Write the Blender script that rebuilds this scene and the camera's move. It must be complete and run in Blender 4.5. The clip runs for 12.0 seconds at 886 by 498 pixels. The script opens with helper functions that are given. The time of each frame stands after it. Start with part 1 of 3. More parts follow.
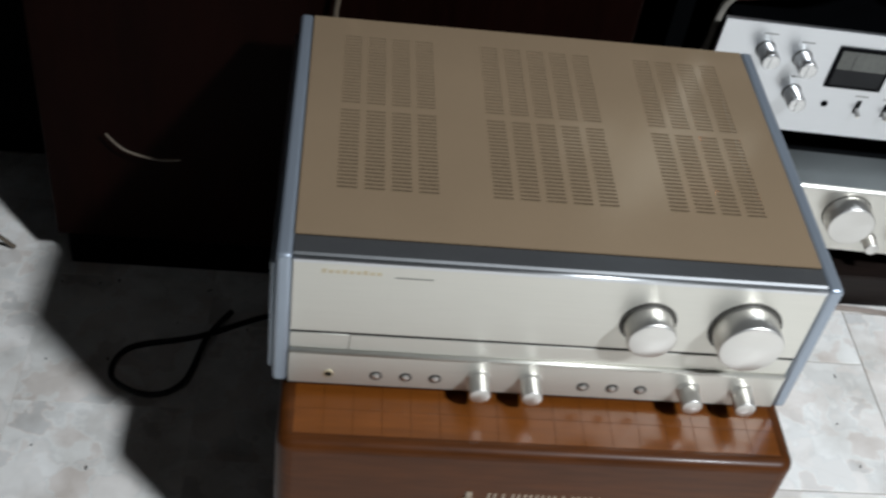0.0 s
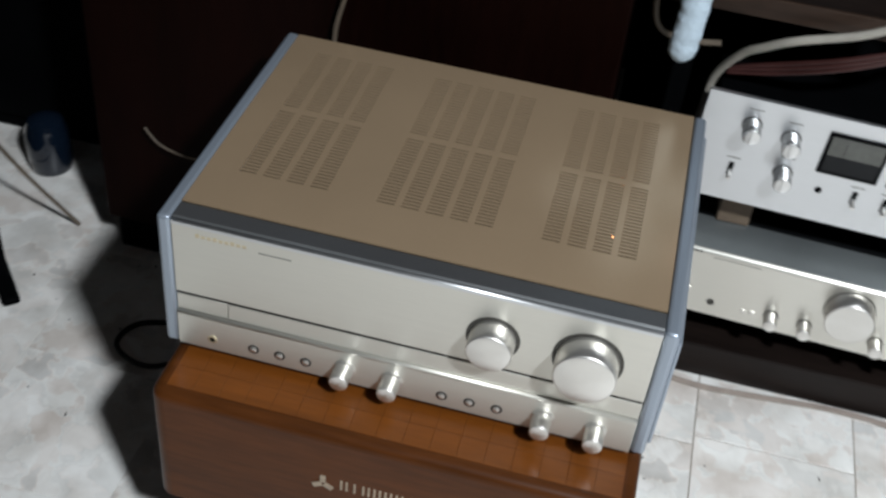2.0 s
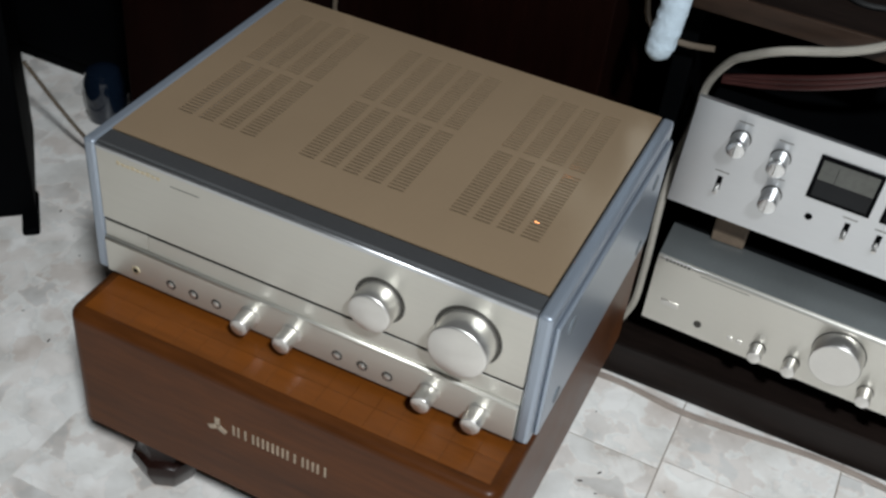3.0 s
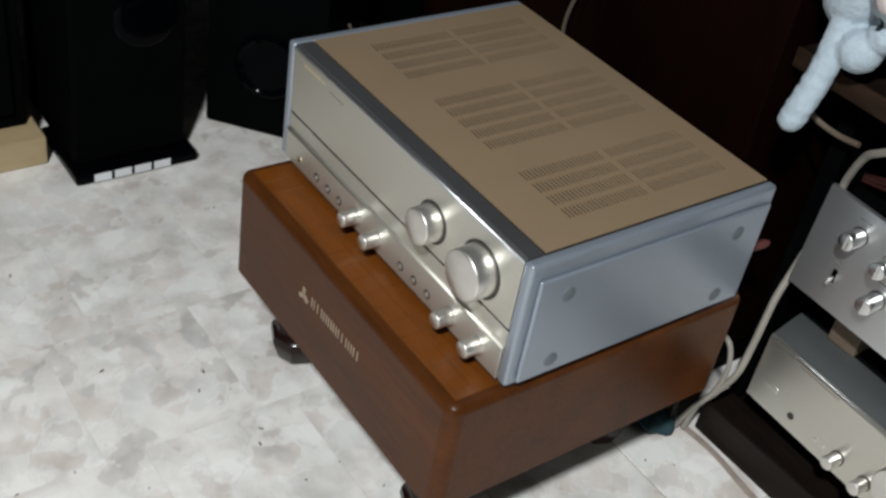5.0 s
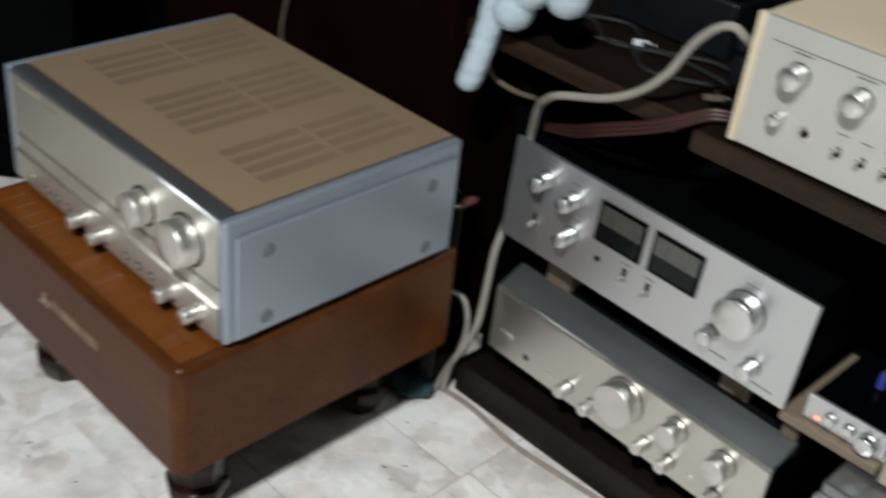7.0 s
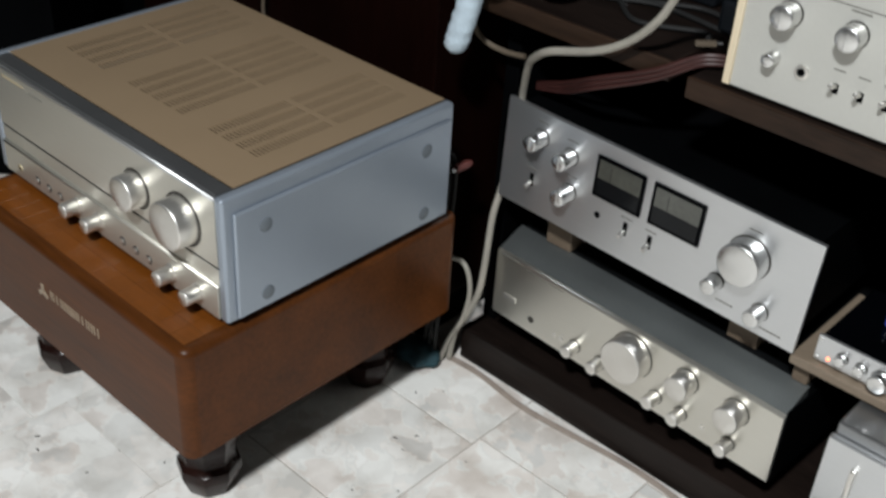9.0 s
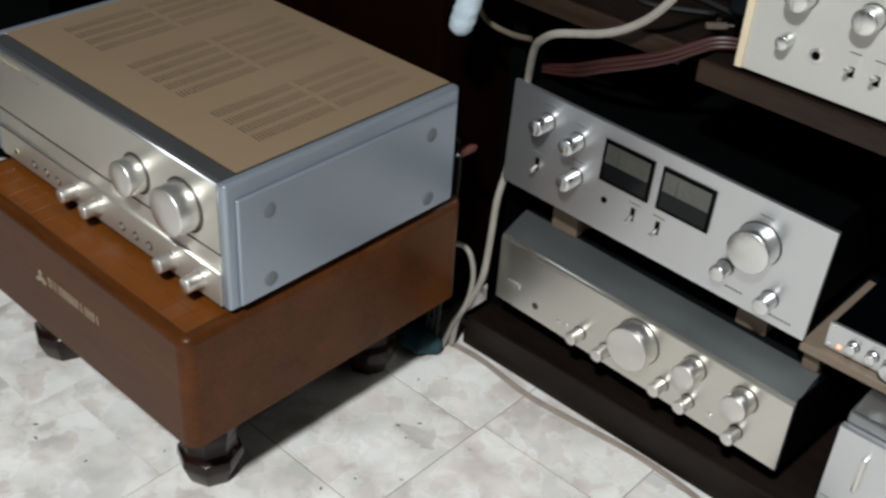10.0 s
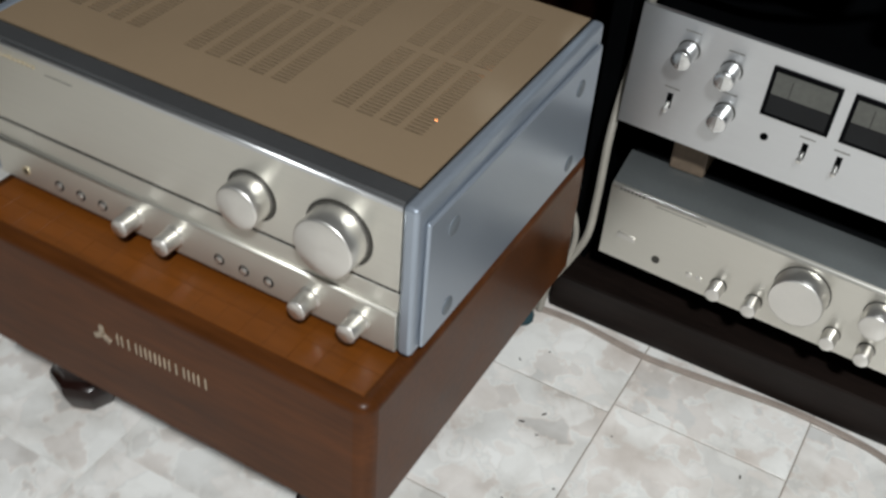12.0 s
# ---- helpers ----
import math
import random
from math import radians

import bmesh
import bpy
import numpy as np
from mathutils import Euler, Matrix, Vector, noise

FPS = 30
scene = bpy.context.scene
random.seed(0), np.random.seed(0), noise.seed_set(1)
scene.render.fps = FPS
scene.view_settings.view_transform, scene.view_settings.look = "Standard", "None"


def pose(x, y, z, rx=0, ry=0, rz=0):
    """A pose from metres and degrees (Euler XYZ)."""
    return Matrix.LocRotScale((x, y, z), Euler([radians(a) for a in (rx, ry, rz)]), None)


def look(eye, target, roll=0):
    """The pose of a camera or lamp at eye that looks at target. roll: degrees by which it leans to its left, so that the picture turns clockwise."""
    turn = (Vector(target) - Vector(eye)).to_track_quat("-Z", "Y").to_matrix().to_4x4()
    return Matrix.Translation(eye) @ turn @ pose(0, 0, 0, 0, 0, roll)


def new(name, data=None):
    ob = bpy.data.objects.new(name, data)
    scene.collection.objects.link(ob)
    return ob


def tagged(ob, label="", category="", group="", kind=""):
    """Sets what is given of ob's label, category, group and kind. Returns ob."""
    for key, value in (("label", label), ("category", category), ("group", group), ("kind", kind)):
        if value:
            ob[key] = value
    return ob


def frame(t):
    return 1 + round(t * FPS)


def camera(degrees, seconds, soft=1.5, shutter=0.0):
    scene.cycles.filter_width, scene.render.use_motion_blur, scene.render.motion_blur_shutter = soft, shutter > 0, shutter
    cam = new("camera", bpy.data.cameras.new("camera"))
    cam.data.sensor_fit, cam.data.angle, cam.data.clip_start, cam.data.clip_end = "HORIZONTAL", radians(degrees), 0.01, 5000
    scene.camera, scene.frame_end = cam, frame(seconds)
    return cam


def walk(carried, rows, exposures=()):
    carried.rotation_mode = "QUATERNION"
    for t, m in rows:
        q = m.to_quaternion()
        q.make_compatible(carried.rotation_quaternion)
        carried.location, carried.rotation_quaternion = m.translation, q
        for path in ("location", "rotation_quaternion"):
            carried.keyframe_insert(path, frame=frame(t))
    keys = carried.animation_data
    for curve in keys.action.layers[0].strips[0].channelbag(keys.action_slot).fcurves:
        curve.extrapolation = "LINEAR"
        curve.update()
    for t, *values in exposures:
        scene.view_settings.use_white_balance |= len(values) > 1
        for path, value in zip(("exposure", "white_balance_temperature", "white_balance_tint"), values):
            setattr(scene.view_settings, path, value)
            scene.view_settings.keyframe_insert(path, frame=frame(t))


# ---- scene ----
cam = camera(42.8, 12.0, soft=2.6, shutter=0.6)
PATH = [
    (0, (-0.196, -0.62, 1.072), (0.021, 0.812, -0.307), 9.8),
    (0.5, (-0.123, -0.627, 1.068), (0.056, 0.834, -0.286), 10.1),
    (1, (-0.025, -0.68, 1.058), (0.014, 0.83, -0.253), 10.2),
    (1.2, (0.029, -0.688, 1.08), (0.035, 0.817, -0.236), 9.0),
    (1.5, (0.061, -0.717, 1.086), (0.016, 0.811, -0.203), 8.1),
    (2, (0.141, -0.694, 1.088), (-0.11, 0.811, -0.205), 6.8),
    (2.5, (0.281, -0.656, 1.067), (-0.181, 0.794, -0.23), 7.6),
    (2.7, (0.32, -0.652, 1.058), (-0.171, 0.804, -0.226), 7.3),
    (4.3, (0.675, -0.589, 1.064), (-0.376, 0.569, -0.183), 10.3),
    (4.5, (0.718, -0.591, 1.064), (-0.402, 0.541, -0.145), 10.8),
    (4.6, (0.729, -0.589, 1.071), (-0.416, 0.521, -0.138), 10.3),
    (5, (0.787, -0.6, 1.072), (-0.416, 0.454, -0.129), 10.6),
    (5.5, (0.875, -0.639, 1.059), (-0.403, 0.455, -0.023), 13.1),
    (5.8, (0.923, -0.671, 1.04), (-0.449, 0.416, 0.072), 10.6),
    (6, (0.951, -0.666, 1.043), (-0.379, 0.412, 0.008), 10.4),
    (6.5, (0.986, -0.626, 1.045), (-0.313, 0.502, 0.024), 7.5),
    (7, (1.017, -0.559, 1.058), (-0.106, 0.703, -0.012), 7.1),
    (7.2, (1.024, -0.54, 1.058), (-0.068, 0.741, -0.022), 6.1),
    (8.8, (1.018, -0.567, 1.038), (-0.102, 0.695, -0.036), 3.8),
    (9, (1.011, -0.562, 1.039), (-0.086, 0.695, -0.063), 3.8),
    (9.5, (0.998, -0.551, 1.029), (-0.06, 0.713, -0.105), 3.9),
    (10, (0.988, -0.557, 1.03), (-0.087, 0.697, -0.097), 4.1),
    (10.5, (0.963, -0.585, 1.033), (-0.144, 0.637, -0.098), 3.9),
    (11, (0.831, -0.595, 1.008), (-0.204, 0.642, -0.176), 4.3),
    (11.5, (0.655, -0.572, 0.979), (-0.187, 0.696, -0.319), 4.1),
    (12, (0.53, -0.557, 0.965), (-0.151, 0.803, -0.334), 4.8),
]
walk(cam, [(t, look(eye, target, roll)) for t, eye, target, roll in PATH],
     [(0, 0.08, 6150, 10), (0.5, 0.08, 6200, 10), (2.0, 0.06, 6200, 10), (2.7, -0.02, 6250, 10), (4.3, -0.06, 6500, 10), (7.2, -0.08, 6500, 10), (9.0, -0.01, 6500, 10), (12, -0.06, 6500, 10)])


# ---- world and light ----
world = bpy.data.worlds.new("room_air")
scene.world = world
world.use_nodes = True
world.node_tree.nodes["Background"].inputs[0].default_value = (0.8, 0.9, 1.0, 1)
world.node_tree.nodes["Background"].inputs[1].default_value = 0.001

lamp = bpy.data.lights.new("ceiling_lamp", "AREA")
lamp.shape, lamp.size = "DISK", 0.22
lamp.energy, lamp.color = 125, (0.93, 0.965, 0.98)
new("ceiling_lamp", lamp).location = (1.2, -1.42, 2.5)


# ---- materials ----
def mat(name, col, rough=0.5, metal=0.0, var=0.12, scale=8.0, bump=0.0, fine=220.0, spec=0.5, coat=0.0, stretch=(1, 1, 1), emit=None, transmission=0.0, brush=0.0):
    """A node material: base colour with variation at two scales, relief and uneven gloss."""
    m = bpy.data.materials.new(name)
    m.use_nodes = True
    n, l = m.node_tree.nodes, m.node_tree.links
    p = n["Principled BSDF"]
    p.inputs["Metallic"].default_value = metal
    p.inputs["Specular IOR Level"].default_value = spec
    p.inputs["Coat Weight"].default_value = coat
    p.inputs["Coat Roughness"].default_value = 0.12
    p.inputs["Transmission Weight"].default_value = transmission
    if brush:
        up = n.new("ShaderNodeCombineXYZ")
        up.inputs[2].default_value = 1.0
        p.inputs["Anisotropic"].default_value = brush
        l.new(up.outputs[0], p.inputs["Tangent"])
    tc, mp = n.new("ShaderNodeTexCoord"), n.new("ShaderNodeMapping")
    mp.inputs["Scale"].default_value = stretch
    l.new(tc.outputs["Object"], mp.inputs[0])
    big, small = n.new("ShaderNodeTexNoise"), n.new("ShaderNodeTexNoise")
    for t, sc, de in ((big, scale, 4), (small, fine, 3)):
        t.inputs["Scale"].default_value, t.inputs["Detail"].default_value = sc, de
        l.new(mp.outputs[0], t.inputs["Vector"])
    mix = n.new("ShaderNodeMix")
    mix.data_type, mix.blend_type = "FLOAT", "MIX"
    mix.inputs[0].default_value = 0.35
    l.new(big.outputs["Fac"], mix.inputs[2]), l.new(small.outputs["Fac"], mix.inputs[3])
    ramp = n.new("ShaderNodeValToRGB")
    ramp.color_ramp.elements[0].position, ramp.color_ramp.elements[1].position = 0.3, 0.7
    ramp.color_ramp.elements[0].color = (*[c * (1 - var) for c in col], 1)
    ramp.color_ramp.elements[1].color = (*[min(1, c * (1 + var)) for c in col], 1)
    l.new(mix.outputs[0], ramp.inputs[0]), l.new(ramp.outputs[0], p.inputs["Base Color"])
    mr = n.new("ShaderNodeMapRange")
    mr.inputs["To Min"].default_value, mr.inputs["To Max"].default_value = rough * 0.8, min(1, rough * 1.2)
    l.new(big.outputs["Fac"], mr.inputs["Value"]), l.new(mr.outputs[0], p.inputs["Roughness"])
    if bump:
        b = n.new("ShaderNodeBump")
        b.inputs["Strength"].default_value, b.inputs["Distance"].default_value = bump, 0.001
        l.new(small.outputs["Fac"], b.inputs["Height"]), l.new(b.outputs[0], p.inputs["Normal"])
    if emit:
        p.inputs["Emission Color"].default_value, p.inputs["Emission Strength"].default_value = (*emit[:3], 1), emit[3]
    return m


def marble(name):
    """Polished mosaic marble tile: pale chips, grey and pink clouds, thin veins, each tile a little different."""
    m = bpy.data.materials.new(name)
    m.use_nodes = True
    n, l = m.node_tree.nodes, m.node_tree.links
    p = n["Principled BSDF"]
    tc, info = n.new("ShaderNodeTexCoord"), n.new("ShaderNodeObjectInfo")
    add = n.new("ShaderNodeVectorMath")
    add.operation = "MULTIPLY_ADD"
    comb = n.new("ShaderNodeCombineXYZ")
    for i in range(3):
        l.new(info.outputs["Random"], comb.inputs[i])
    add.inputs[1].default_value = (7, 5, 3)
    l.new(comb.outputs[0], add.inputs[0]), l.new(tc.outputs["Object"], add.inputs[2])
    warp = n.new("ShaderNodeTexNoise")
    warp.inputs["Scale"].default_value, warp.inputs["Detail"].default_value = 26, 7
    l.new(add.outputs[0], warp.inputs["Vector"])
    dist = n.new("ShaderNodeVectorMath")
    dist.operation = "MULTIPLY_ADD"
    dist.inputs[1].default_value = (0.085, 0.085, 0.085)
    l.new(warp.outputs["Color"], dist.inputs[0]), l.new(add.outputs[0], dist.inputs[2])
    chips = n.new("ShaderNodeTexVoronoi")
    chips.feature = "SMOOTH_F1"
    chips.inputs["Smoothness"].default_value = 0.36
    chips.inputs["Scale"].default_value = 27
    l.new(dist.outputs[0], chips.inputs["Vector"])
    clouds = n.new("ShaderNodeTexNoise")
    clouds.inputs["Scale"].default_value, clouds.inputs["Detail"].default_value, clouds.inputs["Distortion"].default_value = 16, 4, 0.15
    l.new(add.outputs[0], clouds.inputs["Vector"])
    r1 = n.new("ShaderNodeValToRGB")
    e = r1.color_ramp.elements
    e[0].position, e[0].color = 0.0, (0.46, 0.45, 0.43, 1)
    e[1].position, e[1].color = 1.0, (0.86, 0.85, 0.82, 1)
    for pos, c in ((0.2, (0.66, 0.58, 0.52, 1)), (0.4, (0.82, 0.81, 0.77, 1)), (0.62, (0.64, 0.63, 0.60, 1)), (0.8, (0.77, 0.72, 0.67, 1))):
        x = e.new(pos)
        x.color = c
    sep = n.new("ShaderNodeSeparateColor")
    l.new(chips.outputs["Color"], sep.inputs[0]), l.new(sep.outputs[0], r1.inputs[0])
    r2 = n.new("ShaderNodeValToRGB")
    e = r2.color_ramp.elements
    e[0].position, e[0].color = 0.34, (0.45, 0.415, 0.375, 1)
    e[1].position, e[1].color = 0.60, (0.89, 0.88, 0.85, 1)
    l.new(clouds.outputs["Fac"], r2.inputs[0])
    mx = n.new("ShaderNodeMix")
    mx.data_type = "RGBA"
    mx.inputs[0].default_value = 0.42
    l.new(r1.outputs[0], mx.inputs[6]), l.new(r2.outputs[0], mx.inputs[7])
    vein = n.new("ShaderNodeTexNoise")
    vein.inputs["Scale"].default_value, vein.inputs["Detail"].default_value, vein.inputs["Distortion"].default_value = 5, 8, 1.5
    l.new(add.outputs[0], vein.inputs["Vector"])
    r3 = n.new("ShaderNodeValToRGB")
    e = r3.color_ramp.elements
    e[0].position, e[0].color = 0.485, (1, 1, 1, 1)
    e[1].position, e[1].color = 0.515, (1, 1, 1, 1)
    x = e.new(0.5)
    x.color = (0.86, 0.85, 0.83, 1)
    l.new(vein.outputs["Fac"], r3.inputs[0])
    mu = n.new("ShaderNodeMix")
    mu.data_type, mu.blend_type = "RGBA", "MULTIPLY"
    mu.inputs[0].default_value = 0.25
    l.new(mx.outputs[2], mu.inputs[6]), l.new(r3.outputs[0], mu.inputs[7])
    l.new(mu.outputs[2], p.inputs["Base Color"])
    p.inputs["Roughness"].default_value = 0.38
    b = n.new("ShaderNodeBump")
    b.inputs["Strength"].default_value, b.inputs["Distance"].default_value = 0.25, 0.001
    l.new(clouds.outputs["Fac"], b.inputs["Height"]), l.new(b.outputs[0], p.inputs["Normal"])
    return m


MARBLE = marble("mosaic_marble")
GROUT = mat("dirty_grout", (0.60, 0.58, 0.54), 0.9, var=0.15, scale=5)
GROUTDARK = mat("dark_dirt", (0.09, 0.08, 0.07), 0.9)
REDPLUG = mat("red_plug_rubber", (0.10, 0.028, 0.024), 0.5)
JARGLASS = mat("dark_blue_glass", (0.004, 0.008, 0.016), 0.08, coat=0.5)
# Unseen walls and ceiling: colours kept dark so that little light bounces back.
PLASTER = mat("dark_unseen_wall", (0.06, 0.06, 0.06), 0.9, var=0.08, scale=2, bump=0.3)
CEIL = mat("dark_unseen_ceiling", (0.09, 0.09, 0.09), 0.9, var=0.05, scale=2)
CHAMP = mat("champagne_aluminium", (0.69, 0.67, 0.605), 0.44, 0.8, 0.04, 6, 0.04, 500, stretch=(0.06, 1, 1), brush=0.5)
KNOB = mat("turned_aluminium", (0.74, 0.72, 0.68), 0.33, 0.9, 0.03, 3)
TAN = mat("champagne_painted_steel", (0.44, 0.318, 0.20), 0.19, 0.45, 0.06, 7, 0.04, 700)
STEELBLUE = mat("silver_blue_lacquer", (0.31, 0.352, 0.408), 0.33, 0.5, 0.07, 6, 0.06, 600)
STRIP = mat("grey_satin_aluminium", (0.28, 0.285, 0.29), 0.36, 0.85, 0.06, 9)
WOOD = mat("red_brown_veneer", (0.068, 0.0212, 0.0047), 0.38, 0, 0.45, 7, 0.08, 90, coat=0.05, spec=0.14, stretch=(0.25, 2, 2))
# Same veneer, brighter and more orange for the lamplight on the cabinet top.
WOODSQ = mat("lit_orange_veneer", (0.118, 0.035, 0.0045), 0.32, 0, 0.35, 9, 0.06, 90, coat=0.15, spec=0.3, stretch=(0.25, 2, 2))
WOODDARK = mat("dark_stained_wood", (0.0085, 0.0052, 0.0040), 0.5, 0, 0.7, 8, 0.3, 90, spec=0.22, stretch=(0.3, 2, 2))
SHELFWOOD = mat("worn_brown_shelf_wood", (0.023, 0.0130, 0.0082), 0.45, 0, 0.75, 9, 0.3, 90, spec=0.2, stretch=(0.3, 2, 2))
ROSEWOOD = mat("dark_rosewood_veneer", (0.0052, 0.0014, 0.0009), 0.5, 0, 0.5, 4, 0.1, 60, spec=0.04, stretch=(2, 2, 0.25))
FOOTWOOD = mat("black_brown_lacquer", (0.013, 0.0055, 0.0042), 0.2, 0, 0.3, 20, spec=0.22)
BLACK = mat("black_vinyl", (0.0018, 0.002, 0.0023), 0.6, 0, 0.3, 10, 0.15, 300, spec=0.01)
GLOSS = mat("gloss_black_plastic", (0.001, 0.0012, 0.0018), 0.1, 0, 0.2, 10, spec=0.05)
DUSTBLACK = mat("dusty_black_plastic", (0.006, 0.0075, 0.0095), 0.4, 0, 0.4, 14, 0.1, 300, spec=0.3)
RUBBER = mat("black_rubber", (0.006, 0.006, 0.006), 0.7, 0, 0.3, 20)
SILVER = mat("brushed_silver", (0.68, 0.69, 0.70), 0.36, 0.9, 0.04, 6, 0.04, 500, stretch=(0.06, 1, 1), brush=0.5)
IVORY = mat("ivory_silver_panel", (0.51, 0.505, 0.47), 0.4, 0.3, 0.04, 6)
CREAM = mat("cream_painted_side", (0.66, 0.56, 0.40), 0.5, 0, 0.08, 8)
GREYMARK = mat("grey_print", (0.13, 0.125, 0.11), 0.6)
GOLD = mat("gold_print", (0.55, 0.47, 0.32), 0.4, 0.5)
PALEGOLD = mat("pale_metal_badge", (0.36, 0.29, 0.21), 0.4, 0.3, 0.3, 60)
METERGLASS = mat("meter_face_glass", (0.062, 0.064, 0.055), 0.12, 0, 0.25, 20, coat=0.6)
METERDARK = mat("meter_lower_face", (0.005, 0.006, 0.007), 0.12, 0, 0.3, 20, coat=0.1, spec=0.2)
CABLE = mat("grey_cable_sheath", (0.30, 0.28, 0.24), 0.5, 0, 0.15, 30)
DIMWIRE = mat("dull_brownish_wire", (0.115, 0.09, 0.065), 0.5, 0, 0.2, 30)
REDCABLE = mat("red_brown_speaker_wire", (0.042, 0.012, 0.010), 0.5, 0, 0.2, 30)
CLEARWIRE = mat("clear_pinkish_wire", (0.30, 0.25, 0.215), 0.35, 0, 0.2, 40)
PLUSH = mat("pale_blue_plush", (0.42, 0.50, 0.56), 0.95, 0, 0.14, 40, 0.9, 260, spec=0.1)


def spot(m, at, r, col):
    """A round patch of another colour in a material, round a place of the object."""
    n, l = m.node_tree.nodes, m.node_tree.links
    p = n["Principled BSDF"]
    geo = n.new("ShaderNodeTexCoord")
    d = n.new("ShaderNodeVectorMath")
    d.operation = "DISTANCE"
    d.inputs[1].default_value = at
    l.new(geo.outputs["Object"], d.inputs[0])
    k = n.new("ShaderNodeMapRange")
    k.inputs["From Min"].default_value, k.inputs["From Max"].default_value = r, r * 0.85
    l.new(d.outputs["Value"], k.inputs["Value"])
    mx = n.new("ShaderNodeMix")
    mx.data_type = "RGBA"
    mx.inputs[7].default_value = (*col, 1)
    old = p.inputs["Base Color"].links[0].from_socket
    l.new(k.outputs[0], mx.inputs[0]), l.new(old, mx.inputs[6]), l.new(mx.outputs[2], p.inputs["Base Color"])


spot(PLUSH, (0.244, 0.372, 0.674), 0.021, (0.66, 0.58, 0.57))
spot(PLUSH, (0.229, 0.397, 0.636), 0.008, (0.02, 0.03, 0.04))
spot(PLUSH, (0.274, 0.395, 0.662), 0.0085, (0.02, 0.03, 0.04))
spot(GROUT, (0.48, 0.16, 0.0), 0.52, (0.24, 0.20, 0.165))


def turned(m, amount):
    """Fine turning grooves round a knob's axis."""
    n, l = m.node_tree.nodes, m.node_tree.links
    t = n.new("ShaderNodeTangent")
    t.direction_type, t.axis = "RADIAL", "Y"
    n["Principled BSDF"].inputs["Anisotropic"].default_value = amount
    l.new(t.outputs[0], n["Principled BSDF"].inputs["Tangent"])


turned(KNOB, 0.6)
BEIGE = mat("beige_board", (0.20, 0.155, 0.112), 0.6, 0, 0.15, 10, 0.1)
BEIGE2 = mat("beige_enamel", (0.42, 0.37, 0.29), 0.45, 0, 0.08, 8)
BLOCKWOOD = mat("worn_block_wood", (0.13, 0.095, 0.065), 0.7, 0, 0.3, 30, 0.2)
PINE = mat("pale_pine", (0.42, 0.32, 0.18), 0.55, 0, 0.15, 8, 0.1, 90, stretch=(2, 0.3, 2))
TEAL = mat("teal_fabric", (0.008, 0.035, 0.045), 0.8, 0, 0.3, 30, 0.5)
WHITEPL = mat("white_plastic", (0.7, 0.72, 0.74), 0.4)
LEDRED = mat("red_led", (0.8, 0.2, 0.1), 0.4, emit=(1.0, 0.25, 0.12, 3.0))
LEDORANGE = mat("orange_led", (0.8, 0.3, 0.1), 0.4, emit=(1.0, 0.32, 0.10, 9.0))
LEDBLUE = mat("blue_glow_glass", (0.03, 0.04, 0.2), 0.15, emit=(0.12, 0.18, 0.9, 0.1))


# ---- building helpers ----
def thing(name, label, category, at=(0, 0, 0), group="", turn=0):
    ob = new(name)
    ob.empty_display_size = 0.05
    ob.matrix_basis = pose(*at, 0, 0, turn)
    return tagged(ob, label, category, group)


def part(name, bm, material, parent=None, label="", smooth=True):
    """One bmesh as one mesh object, given in the parent's own space."""
    me = bpy.data.meshes.new(name)
    bmesh.ops.recalc_face_normals(bm, faces=bm.faces)
    bm.to_mesh(me)
    bm.free()
    me.materials.append(material)
    if smooth:
        me.shade_smooth()
        me.set_sharp_from_angle(angle=radians(35))
        for f in me.polygons:
            if f.area > 4e-5 and max(abs(c) for c in f.normal) > 0.9999:
                f.use_smooth = False
    ob = new(name, me)
    ob.parent = parent
    if label:
        ob["label"] = label
    return ob


def structure(name, bm, material, label, category):
    return tagged(part(name, bm, material), label, category, kind="structure")


def box(x0, x1, y0, y1, z0, z1, bev=0.0, seg=2, bm=None):
    b = bmesh.new()
    bmesh.ops.create_cube(b, size=1, matrix=Matrix.Translation(((x0 + x1) / 2, (y0 + y1) / 2, (z0 + z1) / 2)) @ Matrix.Diagonal((x1 - x0, y1 - y0, z1 - z0, 1)))
    if bev:
        bmesh.ops.bevel(b, geom=b.edges[:], offset=bev, segments=seg, profile=0.5, affect="EDGES")
    return join(bm, b)


def join(bm, b):
    if bm is None:
        return b
    me = bpy.data.meshes.new("scrap")
    b.to_mesh(me)
    b.free()
    bm.from_mesh(me)
    bpy.data.meshes.remove(me)
    return bm


def lathe(profile, at, axis=(0, -1, 0), seg=36, bm=None, flute=0.0):
    """A turned body: (radius, height) pairs along axis from at; closed at both ends."""
    b = bmesh.new()
    rings = []
    for r, h in profile:
        rings.append([b.verts.new((r * (1 + flute * (i % 2)) * math.cos(2 * math.pi * i / seg), r * (1 + flute * (i % 2)) * math.sin(2 * math.pi * i / seg), h)) for i in range(seg)])
    for a, c in zip(rings, rings[1:]):
        for i in range(seg):
            b.faces.new((a[i], a[(i + 1) % seg], c[(i + 1) % seg], c[i]))
    b.faces.new(rings[0]), b.faces.new(rings[-1])
    turn = Vector(axis).to_track_quat("Z", "Y").to_matrix().to_4x4()
    bmesh.ops.transform(b, matrix=Matrix.Translation(at) @ turn, verts=b.verts)
    return join(bm, b)


